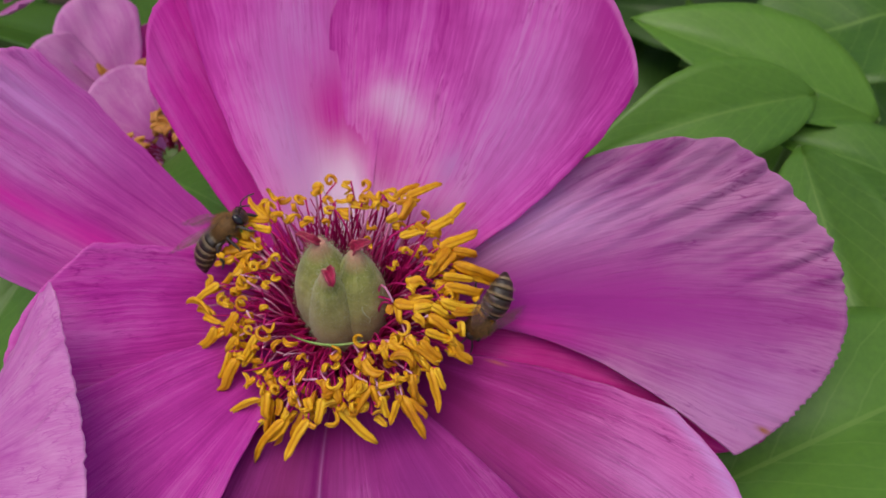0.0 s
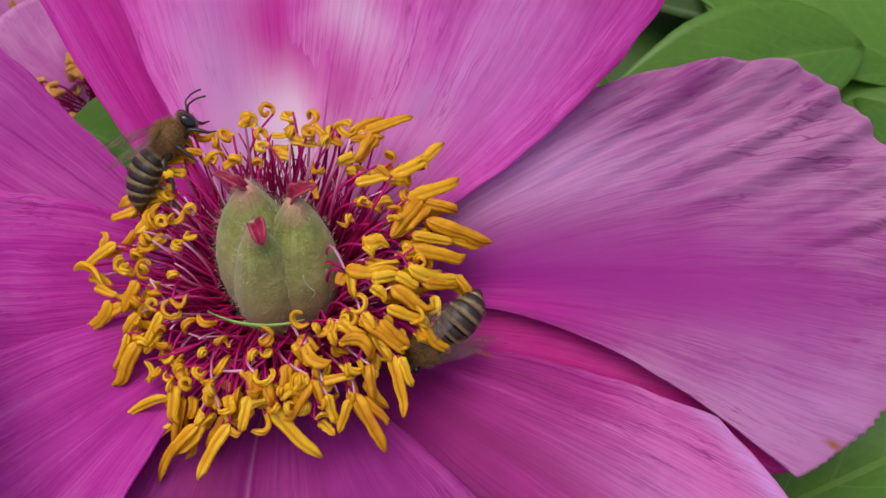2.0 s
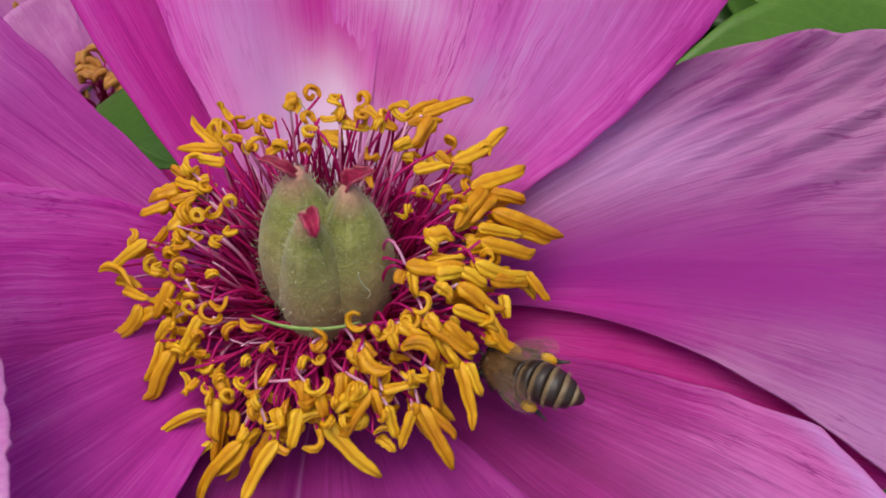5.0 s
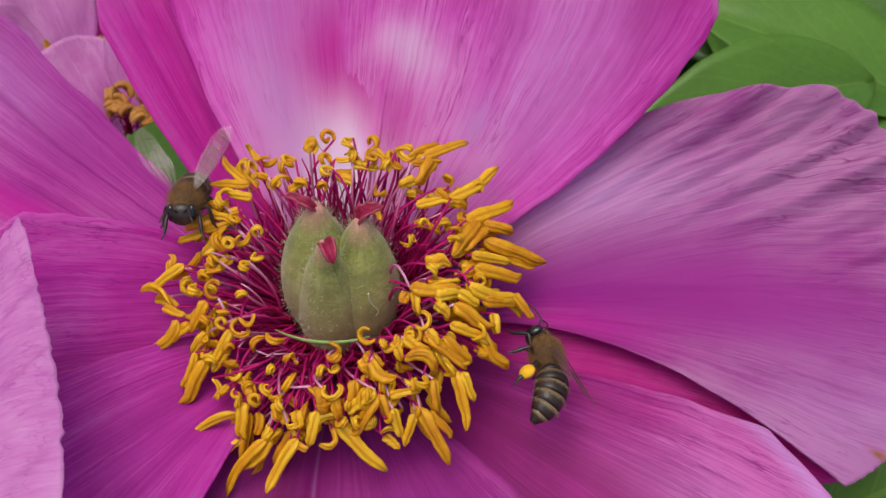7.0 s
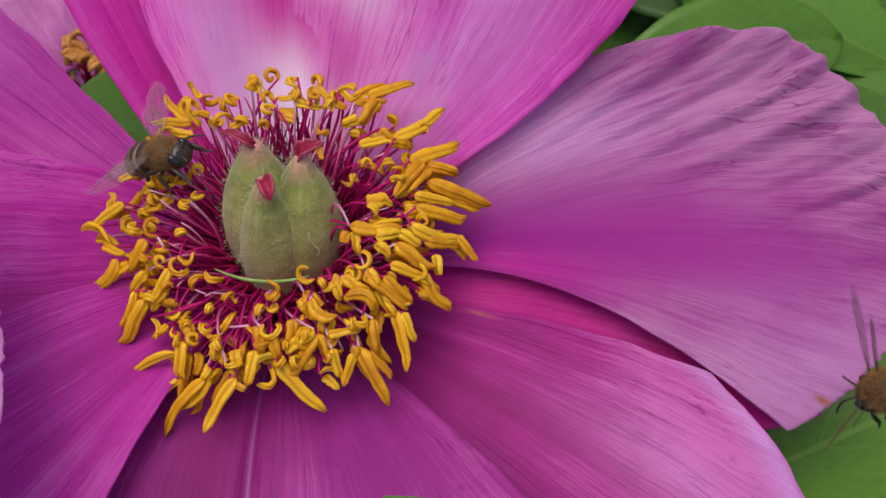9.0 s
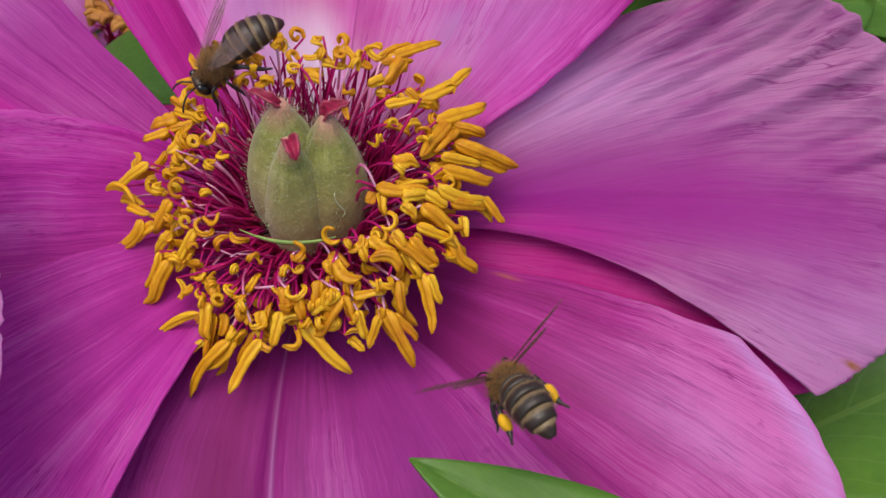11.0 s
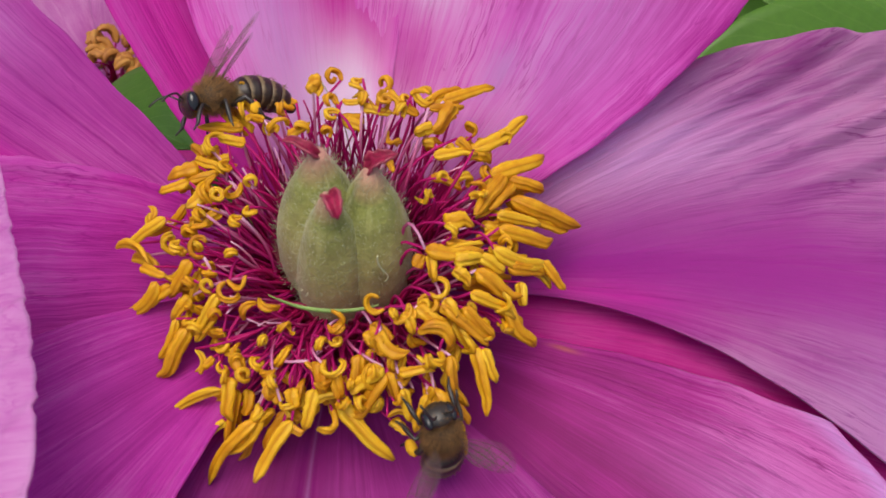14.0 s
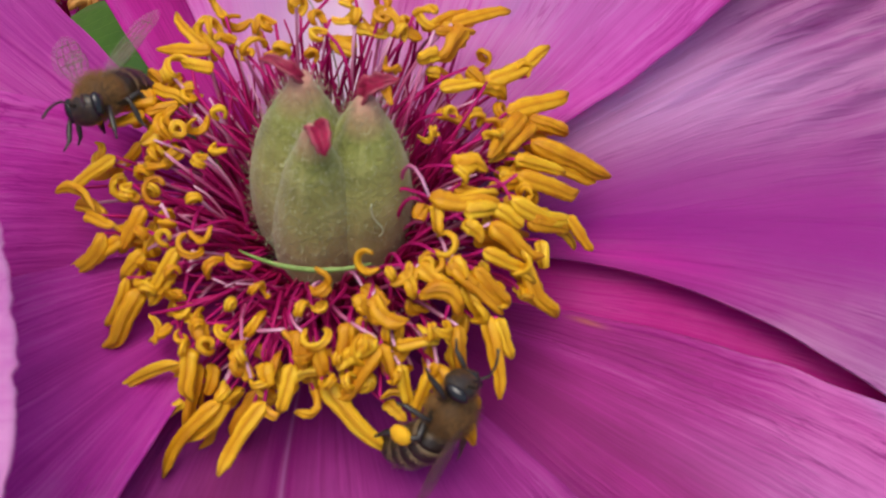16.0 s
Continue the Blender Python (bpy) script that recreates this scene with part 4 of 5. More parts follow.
# ---- the peony ----
def peony():
    flower = thing("peony_flower", (0, 0, 0.59), "open single magenta peony with yellow stamens and green seed pods", "flower")
    petal(flower, PETAL_ROSE, "",
          az=-13, L=0.0640, e0=18, em=3, e1=-6, bend=-14, wl=0.019, wr=0.011, pl=0.8, pr=0.8, rl=0.30, rr=0.3, q=2.5, tw=10, cl=0.2, cr=-0.3, base_z=-0.0030, seed=3)
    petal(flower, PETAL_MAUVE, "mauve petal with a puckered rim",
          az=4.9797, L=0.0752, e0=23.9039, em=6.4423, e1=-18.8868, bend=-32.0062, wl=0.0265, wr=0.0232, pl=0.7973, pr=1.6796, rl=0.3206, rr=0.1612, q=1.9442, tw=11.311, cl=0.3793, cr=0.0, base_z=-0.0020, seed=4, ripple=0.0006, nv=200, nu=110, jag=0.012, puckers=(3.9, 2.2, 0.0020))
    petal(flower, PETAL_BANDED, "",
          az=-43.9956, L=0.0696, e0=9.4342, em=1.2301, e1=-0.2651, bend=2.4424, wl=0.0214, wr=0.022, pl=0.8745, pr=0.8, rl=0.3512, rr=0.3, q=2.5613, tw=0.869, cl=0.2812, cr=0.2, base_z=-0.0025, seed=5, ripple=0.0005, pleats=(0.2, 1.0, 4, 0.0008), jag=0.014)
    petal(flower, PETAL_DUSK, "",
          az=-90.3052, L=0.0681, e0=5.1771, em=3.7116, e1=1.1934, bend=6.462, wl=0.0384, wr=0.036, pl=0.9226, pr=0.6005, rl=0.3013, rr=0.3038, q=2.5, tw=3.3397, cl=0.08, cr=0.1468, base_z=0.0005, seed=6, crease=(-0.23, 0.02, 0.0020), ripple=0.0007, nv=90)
    petal(flower, PETAL, "",
          az=193.798, L=0.0496, e0=13.8048, em=22.1175, e1=33.3799, bend=2.8882, wl=0.016, wr=0.0214, pl=0.8, pr=0.5141, rl=0.3, rr=0.3247, q=2.4197, tw=-6.1238, cl=-0.6, cr=0.4285, base_z=-0.0020, seed=7, ripple=0.0006)
    petal(flower, PETAL, "",
          az=211.972, L=0.0675, e0=16.742, em=4.5888, e1=5.7359, bend=12.0276, wl=0.0277, wr=0.0158, pl=1.3079, pr=0.7459, rl=0.2991, rr=0.3008, q=2.5, tw=-4.9712, cl=0.2267, cr=0.3054, base_z=0.0030, seed=8, ripple=0.0006)
    petal(flower, PETAL_FOLD, "cupped mauve petal with a rose streak",
          az=159.862, L=0.08, e0=6.4932, em=27.9565, e1=46.9217, bend=-12.5029, wl=0.016, wr=0.0205, pl=0.7615, pr=0.88, rl=0.297, rr=0.1989, q=2.4222, tw=3.1246, cl=0.2261, cr=0.26, base_z=-0.0020, seed=9, ripple=0.0010, nv=80, crease=(-0.16, 0.10, 0.0022), pleats=(-1.0, -0.35, 4, 0.0020), shear=0.25, jag=0.02, nu=60)
    petal(flower, PETAL_DEEP, "",
          az=114.526, L=0.0602, e0=17.0496, em=28.9799, e1=41.8768, bend=-1.2007, wl=0.0114, wr=0.016, pl=0.7743, pr=0.8, rl=0.2224, rr=0.3, q=2.4164, tw=-0.4711, cl=0.1847, cr=0.2, base_z=-0.0035, seed=10)
    petal(flower, PETAL_FLECK, "",
          az=63.1122, L=0.064, e0=25.8157, em=35.0933, e1=40.7074, bend=10.6701, wl=0.018, wr=0.0382, pl=0.8, pr=0.879, rl=0.3, rr=0.318, q=2.6409, tw=3.4903, cl=-0, cr=0.2473, base_z=0.0005, seed=11)
    petal(flower, PETAL_BLAZE, "upright pink petal with a white blaze",
          az=89.6345, L=0.0738, e0=24.4948, em=33.8711, e1=49.7416, bend=-8.0554, wl=0.0261, wr=0.0111, pl=0.8233, pr=0.8671, rl=0.3034, rr=0.3005, q=2.5, tw=-2.0674, cl=0.1161, cr=0.12, base_z=0.0016, seed=12)
    curled_petal = petal(flower, PETAL_PALE, "pale petal curled up at the edge",
          az=-2.2533, L=0.0217, e0=30.068, em=14.5638, e1=-4.7166, bend=10.0353, wl=0.0329, wr=0.0302, pl=0.7966, pr=0.8135, rl=0.301, rr=0.36, q=1.8, tw=-4.587, cl=-0.1126, cr=0.0105, base=(-0.0468, -0.0244, 0.0244), seed=13, ripple=0.0006, pleats=(-1.0, 1.0, 11, 0.0011), shear=0.15, jag=0.03, nv=110)
    # a low crimson cushion at the foot of the threads
    prof = [(0.0105 * math.cos(a), 0.0055 * math.sin(a)) for a in np.linspace(0, math.pi / 2, 9)]
    verts = [(r * math.cos(t), r * math.sin(t), z + 0.0002) for r, z in prof for t in np.linspace(0, 2 * math.pi, 28, endpoint=False)]
    faces = [(i * 28 + j, i * 28 + (j + 1) % 28, (i + 1) * 28 + (j + 1) % 28, (i + 1) * 28 + j) for i in range(8) for j in range(28)]
    part("disc", mesh_of("disc", verts, faces, DISC), flower, "dark crimson cushion")
    rng = np.random.default_rng(5)
    carpel(flower, (-0.0012, -0.0028, 0.0045), (-0.0007, -0.0008, 0.0246), 262, 0.0043, -62, (0.9, 0.72, 2.6), rng, 0.80)
    carpel(flower, (-0.0026, 0.0010, 0.0045), (-0.0014, 0.0038, 0.0252), 125, 0.0047, 170, (1.05, 0.50, 1.9), rng)
    carpel(flower, (0.0028, -0.0012, 0.0045), (0.0037, 0.0021, 0.0243), 8, 0.0046, 20, (0.95, 0.72, 1.7), rng)
    all_stamens(flower)
    v, f, w = tube(bowed((0, 0, -0.001), (0.03, 0.06, -0.55), 0.03, 14, (0, 1, 0)), np.linspace(0.0035, 0.0045, 14), 10)
    part("stem", mesh_of("stem", v, f, STALK, w), flower, "green flower stem")
    return curled_petal


# ---- leaves ----
def leaflet_mesh(L, W, fold, droop, seed=1, nu=22, nv=11, material=None):
    """A pointed leaflet along x with a sunk midrib."""
    rng = np.random.default_rng(seed)
    us, vs = np.meshgrid(np.linspace(0.0, 1, nu), np.linspace(-1, 1, nv), indexing="ij")
    w = W * np.sin(np.pi * np.clip(us, 0.004, 0.996) ** 0.8) ** 0.85 * (1 + 0.03 * waves(us * 9, rng, 4, 1, 4))
    z = fold * np.abs(vs) * w + droop * 2 * us * (1 - us) * L + 0.02 * W * waves(us * 6 + vs, rng, 4, 0.8, 3) - 0.04 * W * np.exp(-np.abs(vs) / 0.08)
    bend = 0.12 * L * us * (1 - us) * math.sin(seed * 2.0)
    pts = np.stack([us * L, vs * w + bend, z], -1)
    v, f, uv = grid(pts, np.stack([vs * 0.5 + 0.5, us], -1))
    return mesh_of("leaflet", v, f, material or LEAF, uv)


def leaf(name, base, tip, wide, roll, label, seed=1, fold=0.25, droop=0.1, group="", tail=(0.02, 0.05, -0.3), material=None):
    """One leaflet on its stalk, from base to tip."""
    base, tip = Vector(base), Vector(tip)
    ob = thing(name, base, label, "leaf", group)
    d = tip - base
    turn = d.to_track_quat("X", "Z").to_matrix().to_4x4() @ pose(0, 0, 0, roll, 0, 0)
    blade = part("blade", leaflet_mesh(d.length, wide, fold, droop, seed, material=material), ob, m=turn)
    thick = blade.modifiers.new("thickness", "SOLIDIFY")
    thick.thickness = 0.0003
    v, f, w = tube(bowed((0, 0, -0.0004), tail, 0.02, 9), np.linspace(0.0008, 0.0022, 9), 7)
    part("stalk", mesh_of("stalk", v, f, STALK, w), ob)
    return ob


def leaves():
    g = "peony leaves"
    leaf("peony_leaf", (0.1231, 0.0716, 0.522), (0.0662, 0.0979, 0.535), 0.016, 8, "broad light green peony leaf behind the flower", 1, group=g)
    leaf("peony_leaf", (0.1050, 0.0716, 0.535), (0.0487, 0.0567, 0.54), 0.012, -18, "narrow green peony leaf behind the flower", 2, group=g)
    leaf("peony_leaf", (0.1330, 0.0445, 0.525), (0.0929, 0.0650, 0.53), 0.011, 12, "green peony leaf behind the flower", 3, group=g)
    leaf("peony_leaf", (0.1543, 0.1200, 0.50), (0.0990, 0.1084, 0.50), 0.024, 0, "broad light green peony leaf behind the flower", 4, group=g)
    leaf("peony_leaf", (0.0920, 0.0467, 0.555), (0.0990, -0.0231, 0.555), 0.013, 20, "long light green peony leaf beside the flower", 5, group=g)
    leaf("peony_leaf", (0.0500, -0.0300, 0.573), (0.1183, -0.0061, 0.570), 0.021, -14, "green peony leaf under the petals", 6, group=g)
    leaf("peony_leaf", (-0.0800, -0.0103, 0.565), (-0.0560, 0.0296, 0.575), 0.011, 0, "green peony leaf under the petals", 7, group=g)
    leaf("peony_leaf", (-0.0420, 0.0540, 0.556), (-0.0220, 0.0330, 0.573), 0.0095, 0, "green peony leaf between the petals", 8, group=g)
    leaf("peony_leaf", (0.0500, -0.0620, 0.600), (0.0104, -0.0354, 0.606), 0.0076, 6, "fresh green pointed peony leaf over the petals", 9, fold=0.12, droop=-0.03, group=g, tail=(0.06, -0.05, -0.3))
    rng = np.random.default_rng(21)
    for i in range(185):
        x, y = rng.uniform(-0.20, 0.30), rng.uniform(-0.10, 0.34)
        if i >= 150:
            x, y = rng.uniform(-0.24, -0.04), rng.uniform(0.15, 0.32)
        elif i >= 90:
            x, y = rng.uniform(0.02, 0.22), rng.uniform(0.06, 0.26)
        z = rng.uniform(0.36, 0.50) - 0.06 * (i % 3 == 0)
        if -0.11 < x < -0.01 and 0.03 < y < 0.16:
            z = rng.uniform(0.33, 0.42)
        th = rng.uniform(0, 6.28)
        l = rng.uniform(0.06, 0.10)
        tip = (x + l * math.cos(th), y + l * math.sin(th), z + rng.uniform(-0.03, 0.02))
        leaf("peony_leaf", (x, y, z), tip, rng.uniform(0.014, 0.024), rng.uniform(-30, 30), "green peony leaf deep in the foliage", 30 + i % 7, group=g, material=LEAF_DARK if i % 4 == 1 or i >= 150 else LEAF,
             tail=(rng.uniform(-0.03, 0.03), rng.uniform(-0.03, 0.03), -z + 0.02))


# ---- neighbouring flowers ----
def far_peony(place, size, tilt, label, seed):
    rng = np.random.default_rng(seed)
    ob = thing("peony_flower", place, label, "flower", "flowers behind")
    ob.rotation_euler = tilt
    for i in range(7):
        petal(ob, PETAL_PALE if i % 3 else PETAL_ROSE, az=i * 51.4 + rng.uniform(-8, 8), L=size * rng.uniform(0.9, 1.1), e0=30, em=rng.uniform(14, 30),
              e1=rng.uniform(10, 40), bend=rng.uniform(-10, 10), wl=size * 0.5, wr=size * 0.5, pl=0.8, pr=0.8, rl=0.3, rr=0.3, q=2.4, tw=rng.uniform(-8, 8),
              cl=0.2, cr=0.2, base_z=0.001 * (i % 2), ripple=0.0008, seed=seed + i, nu=20, nv=20)
    sacs = [anther_mesh(0.005, c, 0.5, rng, 0.0009, ANTHER_OLD) for c in (0.5, 2.5, 4.0)]
    for i in range(50):
        th, r = rng.uniform(0, 6.28), rng.uniform(0.003, 0.009)
        stamen(ob, (r * 0.5 * math.cos(th), r * 0.5 * math.sin(th), 0.002), (r * math.cos(th), r * math.sin(th), 0.012 - 0.2 * r),
               (math.cos(th), math.sin(th), 0.3), sacs[i % 3], rng)
    v, f, w = tube(bowed((0, 0, -0.001), (0.01, 0.03, -place[2] + 0.01), 0.02, 10, (0, 1, 0)), np.linspace(0.003, 0.004, 10), 8)
    part("stem", mesh_of("stem", v, f, STALK, w), ob)


def white_thread():
    ob = thing("plant_hair", (0.0043, -0.0051, 0.6038), "thin white stray plant hair against the seed pod", "hair")
    path = np.concatenate([bowed((0, 0, 0), (0.0002, 0.0004, 0.0012), 0.0003, 6, (1, 0, 0)), bowed((0.0002, 0.0004, 0.0012), (-0.0005, 0.0012, 0.0036), 0.0003, 7, (-1, 0, 0))[1:]])
    v, f, w = tube(path, 0.00009, 5)
    part("strand", mesh_of("strand", v, f, FUZZ, w), ob)


def grass_blade():
    ob = thing("grass_blade", (0, 0, 0.6032), "thin dry green blade of grass against the seed pods", "grass blade")
    path = bowed((-0.0076, -0.0060, 0.0010), (0.0036, -0.0086, 0.0024), 0.0012, 14, (-0.1, -1, 0))
    v, f, w = tube(path, 0.00030 * np.sin(np.linspace(0.2, 2.9, 14)) + 0.00006, 6, True, (0.5, 1.2))
    part("blade", mesh_of("blade", v, f, GRASS, w), ob)


# ---- bees ----
def wing_mesh(L, W, sharp):
    nu, nv = 16, 7
    us, vs = np.meshgrid(np.linspace(0, 1, nu), np.linspace(-1, 1, nv), indexing="ij")
    w = W * np.sin(np.pi * np.clip(us, 0.01, 0.995) ** sharp) ** 0.6
    pts = np.stack([us * L, vs * w + W * 0.25 * np.sin(us * 2.5), 0.00012 * np.sin(us * 9) * vs], -1)
    v, f, uv = grid(pts, np.stack([vs * 0.5 + 0.5, us], -1))
    return mesh_of("wing", v, f, WING, uv)


def vein_meshes(L, W, sharp):
    """The veins of a wing, one mesh each."""
    found = []
    for y in (-0.92, -0.35, 0.15, 0.6):
        s = np.linspace(0.02, 0.96 - abs(y) * 0.25, 10)
        w = W * np.sin(np.pi * s ** sharp) ** 0.6
        found.append(np.stack([s * L, y * w + W * 0.25 * np.sin(s * 2.5), 0 * s], 1))
    for s0 in (0.4, 0.6, 0.78):
        w = W * math.sin(math.pi * s0 ** sharp) ** 0.6
        mid = W * 0.25 * math.sin(s0 * 2.5)
        found.append(np.linspace((s0 * L, -0.9 * w + mid, 0), ((s0 + 0.05) * L, 0.6 * w + mid, 0), 4))
    meshes = []
    for path in found:
        v, f, w = tube(path, 0.000032, 4)
        meshes.append(mesh_of("vein", v, f, THORAX, w))
    return meshes


def honey_bee(label, curl, load, seed):
    """A worker bee, 12.5 mm long, heading along x with its back up; its origin is the thorax."""
    rng = np.random.default_rng(seed)
    bee = thing("honey_bee", (0, 0, 0.6), label, "bee", "honey bees")
    v, f, w = egg(0, 0, 0, 0.0022, 0.0019, 0.0018)
    thorax = part("thorax", mesh_of("thorax", v, f, THORAX, w), bee, "tawny furry thorax")
    pts = rng.normal(0, 1, (2800, 3))
    pts /= np.linalg.norm(pts, axis=1)[:, None]
    v, f, w = hairs(pts * (0.0021, 0.00185, 0.00175), pts, 0.0009, 0.000024, rng, (-0.45, 0, 0.05))
    tagged(part("fur", mesh_of("fur", v, f, FUR, w), thorax), kind="stuff")
    # head, eyes, feelers
    v, f, w = egg(0.00295, 0, -0.0005, 0.00085, 0.00165, 0.00145)
    head = part("head", mesh_of("head", v, f, CHITIN, w), bee, "dark downy head")
    pts = rng.normal(0, 1, (500, 3))
    pts /= np.linalg.norm(pts, axis=1)[:, None]
    v, f, w = hairs(pts * (0.0008, 0.0013, 0.0013) + (0.0029, 0, -0.0004), pts, 0.0005, 0.000022, rng)
    tagged(part("down", mesh_of("down", v, f, FUR, w), head), kind="stuff")
    for s in (-1, 1):
        v, f, w = egg(0.0030, s * 0.00125, -0.0003, 0.00065, 0.00055, 0.00115)
        part("eye", mesh_of("eye", v, f, EYE, w), head, "glossy black compound eye")
        path = np.concatenate([bowed((0.0036, s * 0.0004, 0.0001), (0.0045, s * 0.0010, 0.0009), 0, 4), bowed((0.0047, s * 0.0011, 0.0009), (0.0066, s * 0.0019, 0.0002), 0.0002, 6)])
        v, f, w = tube(path, 0.00012, 6)
        part("antenna", mesh_of("antenna", v, f, CHITIN, w), head)
    # abdomen in overlapping plates, bent by curl
    x, z, ang = -0.0020, -0.0002, 0.0
    radii = [0.0012, 0.00195, 0.0021, 0.00205, 0.00182, 0.00138, 0.00045]
    for i in range(6):
        r0, r1 = radii[i], radii[i + 1]
        step = 0.00125 if i < 5 else 0.0013
        prof = [(0, r0 * 0.97), (-step * 0.35, r0 * 0.6 + r1 * 0.43), (-step * 0.75, r0 * 0.3 + r1 * 0.74), (-step * 1.05, r1 * 1.03), (-step * 1.1, r1 * 0.9)]
        v, f, w = blob(prof, 18, 1.0, 0.88)
        seg = part("abdomen_segment", mesh_of("abdomen_segment", v, f, ABDOMEN, w), bee, "", Matrix.Translation((x, 0, z)) @ pose(0, 0, 0, 0, -ang, 0))
        if i < 5:
            th = rng.uniform(0, 6.28, 120)
            nrm = np.stack([0 * th - 0.3, np.cos(th), np.sin(th)], 1)
            pp = np.stack([-rng.uniform(0.02, 0.28, 120) * step, r0 * np.cos(th) * 1.02, r0 * 0.9 * np.sin(th)], 1)
            v, f, w = hairs(pp, nrm, 0.00042, 0.000026, rng, (-1.0, 0, 0))
            tagged(part("fur", mesh_of("fur", v, f, BAND_FUR, w), seg), kind="stuff")
        x -= step * math.cos(radians(ang))
        z -= step * math.sin(radians(ang))
        ang += curl
    # legs
    for s in (-1, 1):
        for x0, dx, reach, drop in ((0.0013, 0.0022, 0.0022, 0.0026), (0.0, 0.0002, 0.0030, 0.0030), (-0.0012, -0.0024, 0.0028, 0.0032)):
            knee = (x0 + dx * 0.5, s * reach * 0.85, -0.0010 + 0.0002)
            foot = (x0 + dx, s * reach, -drop)
            toe = (x0 + dx * 1.35, s * reach * 1.15, -drop - 0.0006)
            path = np.concatenate([bowed((x0, s * 0.0010, -0.0013), knee, 0, 4), bowed(knee, foot, 0.0002, 5)[1:], bowed(foot, toe, 0, 4)[1:]])
            fat = 0.00030 if x0 < -0.001 else 0.00022
            v, f, w = tube(path, [fat * k for k in (1, 1.2, 1.2, 1.0, 0.9, 1.1, 1.2, 0.9, 0.6, 0.5, 0.4)], 7)
            leg = part("leg", mesh_of("leg", v, f, CHITIN, w), bee)
            if x0 < -0.001:
                mid = np.asarray(knee) * 0.45 + np.asarray(foot) * 0.55
                v, f, w = egg(*mid, 0.00085 * load, 0.00062 * load, 0.00105 * load, 8, 10)
                part("pollen_load", mesh_of("pollen_load", v, f, POLLEN, w), leg, "orange-yellow ball of pollen")
    wings = []
    for s in (-1, 1):
        for kind, size in (("fore", (0.0090, 0.0015, 1.3)), ("hind", (0.0062, 0.0012, 1.1))):
            ob = part("wing", wing_mesh(*size), bee, "clear veined wing")
            for vein in vein_meshes(*size):
                part("vein", vein, ob)
            wings.append((ob, s, kind))
    return bee, wings


def wing_pose(s, kind, spread, lift):
    """A wing's pose on its bee: spread 0 lies back over the abdomen, 1 stands out sideways."""
    back = 8 if kind == "fore" else 12
    turn = s * (180 - back - spread * (62 if kind == "fore" else 46))
    x = 0.0006 if kind == "fore" else -0.0004
    return pose(x, s * 0.0012, 0.0014 + (0.0001 if kind == "fore" else 0), 0, 0, turn) @ pose(0, 0, 0, 0, -lift, 0) @ pose(0, 0, 0, s * 12, 0, 0)


CURLED_PETAL = peony()
leaves()
far_peony((-0.0430, 0.0690, 0.538), 0.020, (radians(22), radians(-4), 0.4), "pink peony with faded stamens behind the flower", 40)
far_peony((-0.0570, 0.0930, 0.520), 0.024, (radians(24), radians(4), 1.1), "lilac-pink peony further back in the bed", 60)
far_peony((-0.0975, 0.1270, 0.525), 0.021, (radians(10), radians(20), 2.0), "pale pink peony at the edge of the bed", 80)
grass_blade()
white_thread()
BEE_LEFT, WINGS_LEFT = honey_bee("brown honey bee with pollen on its legs, climbing over the stamens", 9, 0.7, 7)
BEE_RIGHT, WINGS_RIGHT = honey_bee("dark honey bee with yellow pollen loads, clinging to the stamens", 13, 1.0, 8)


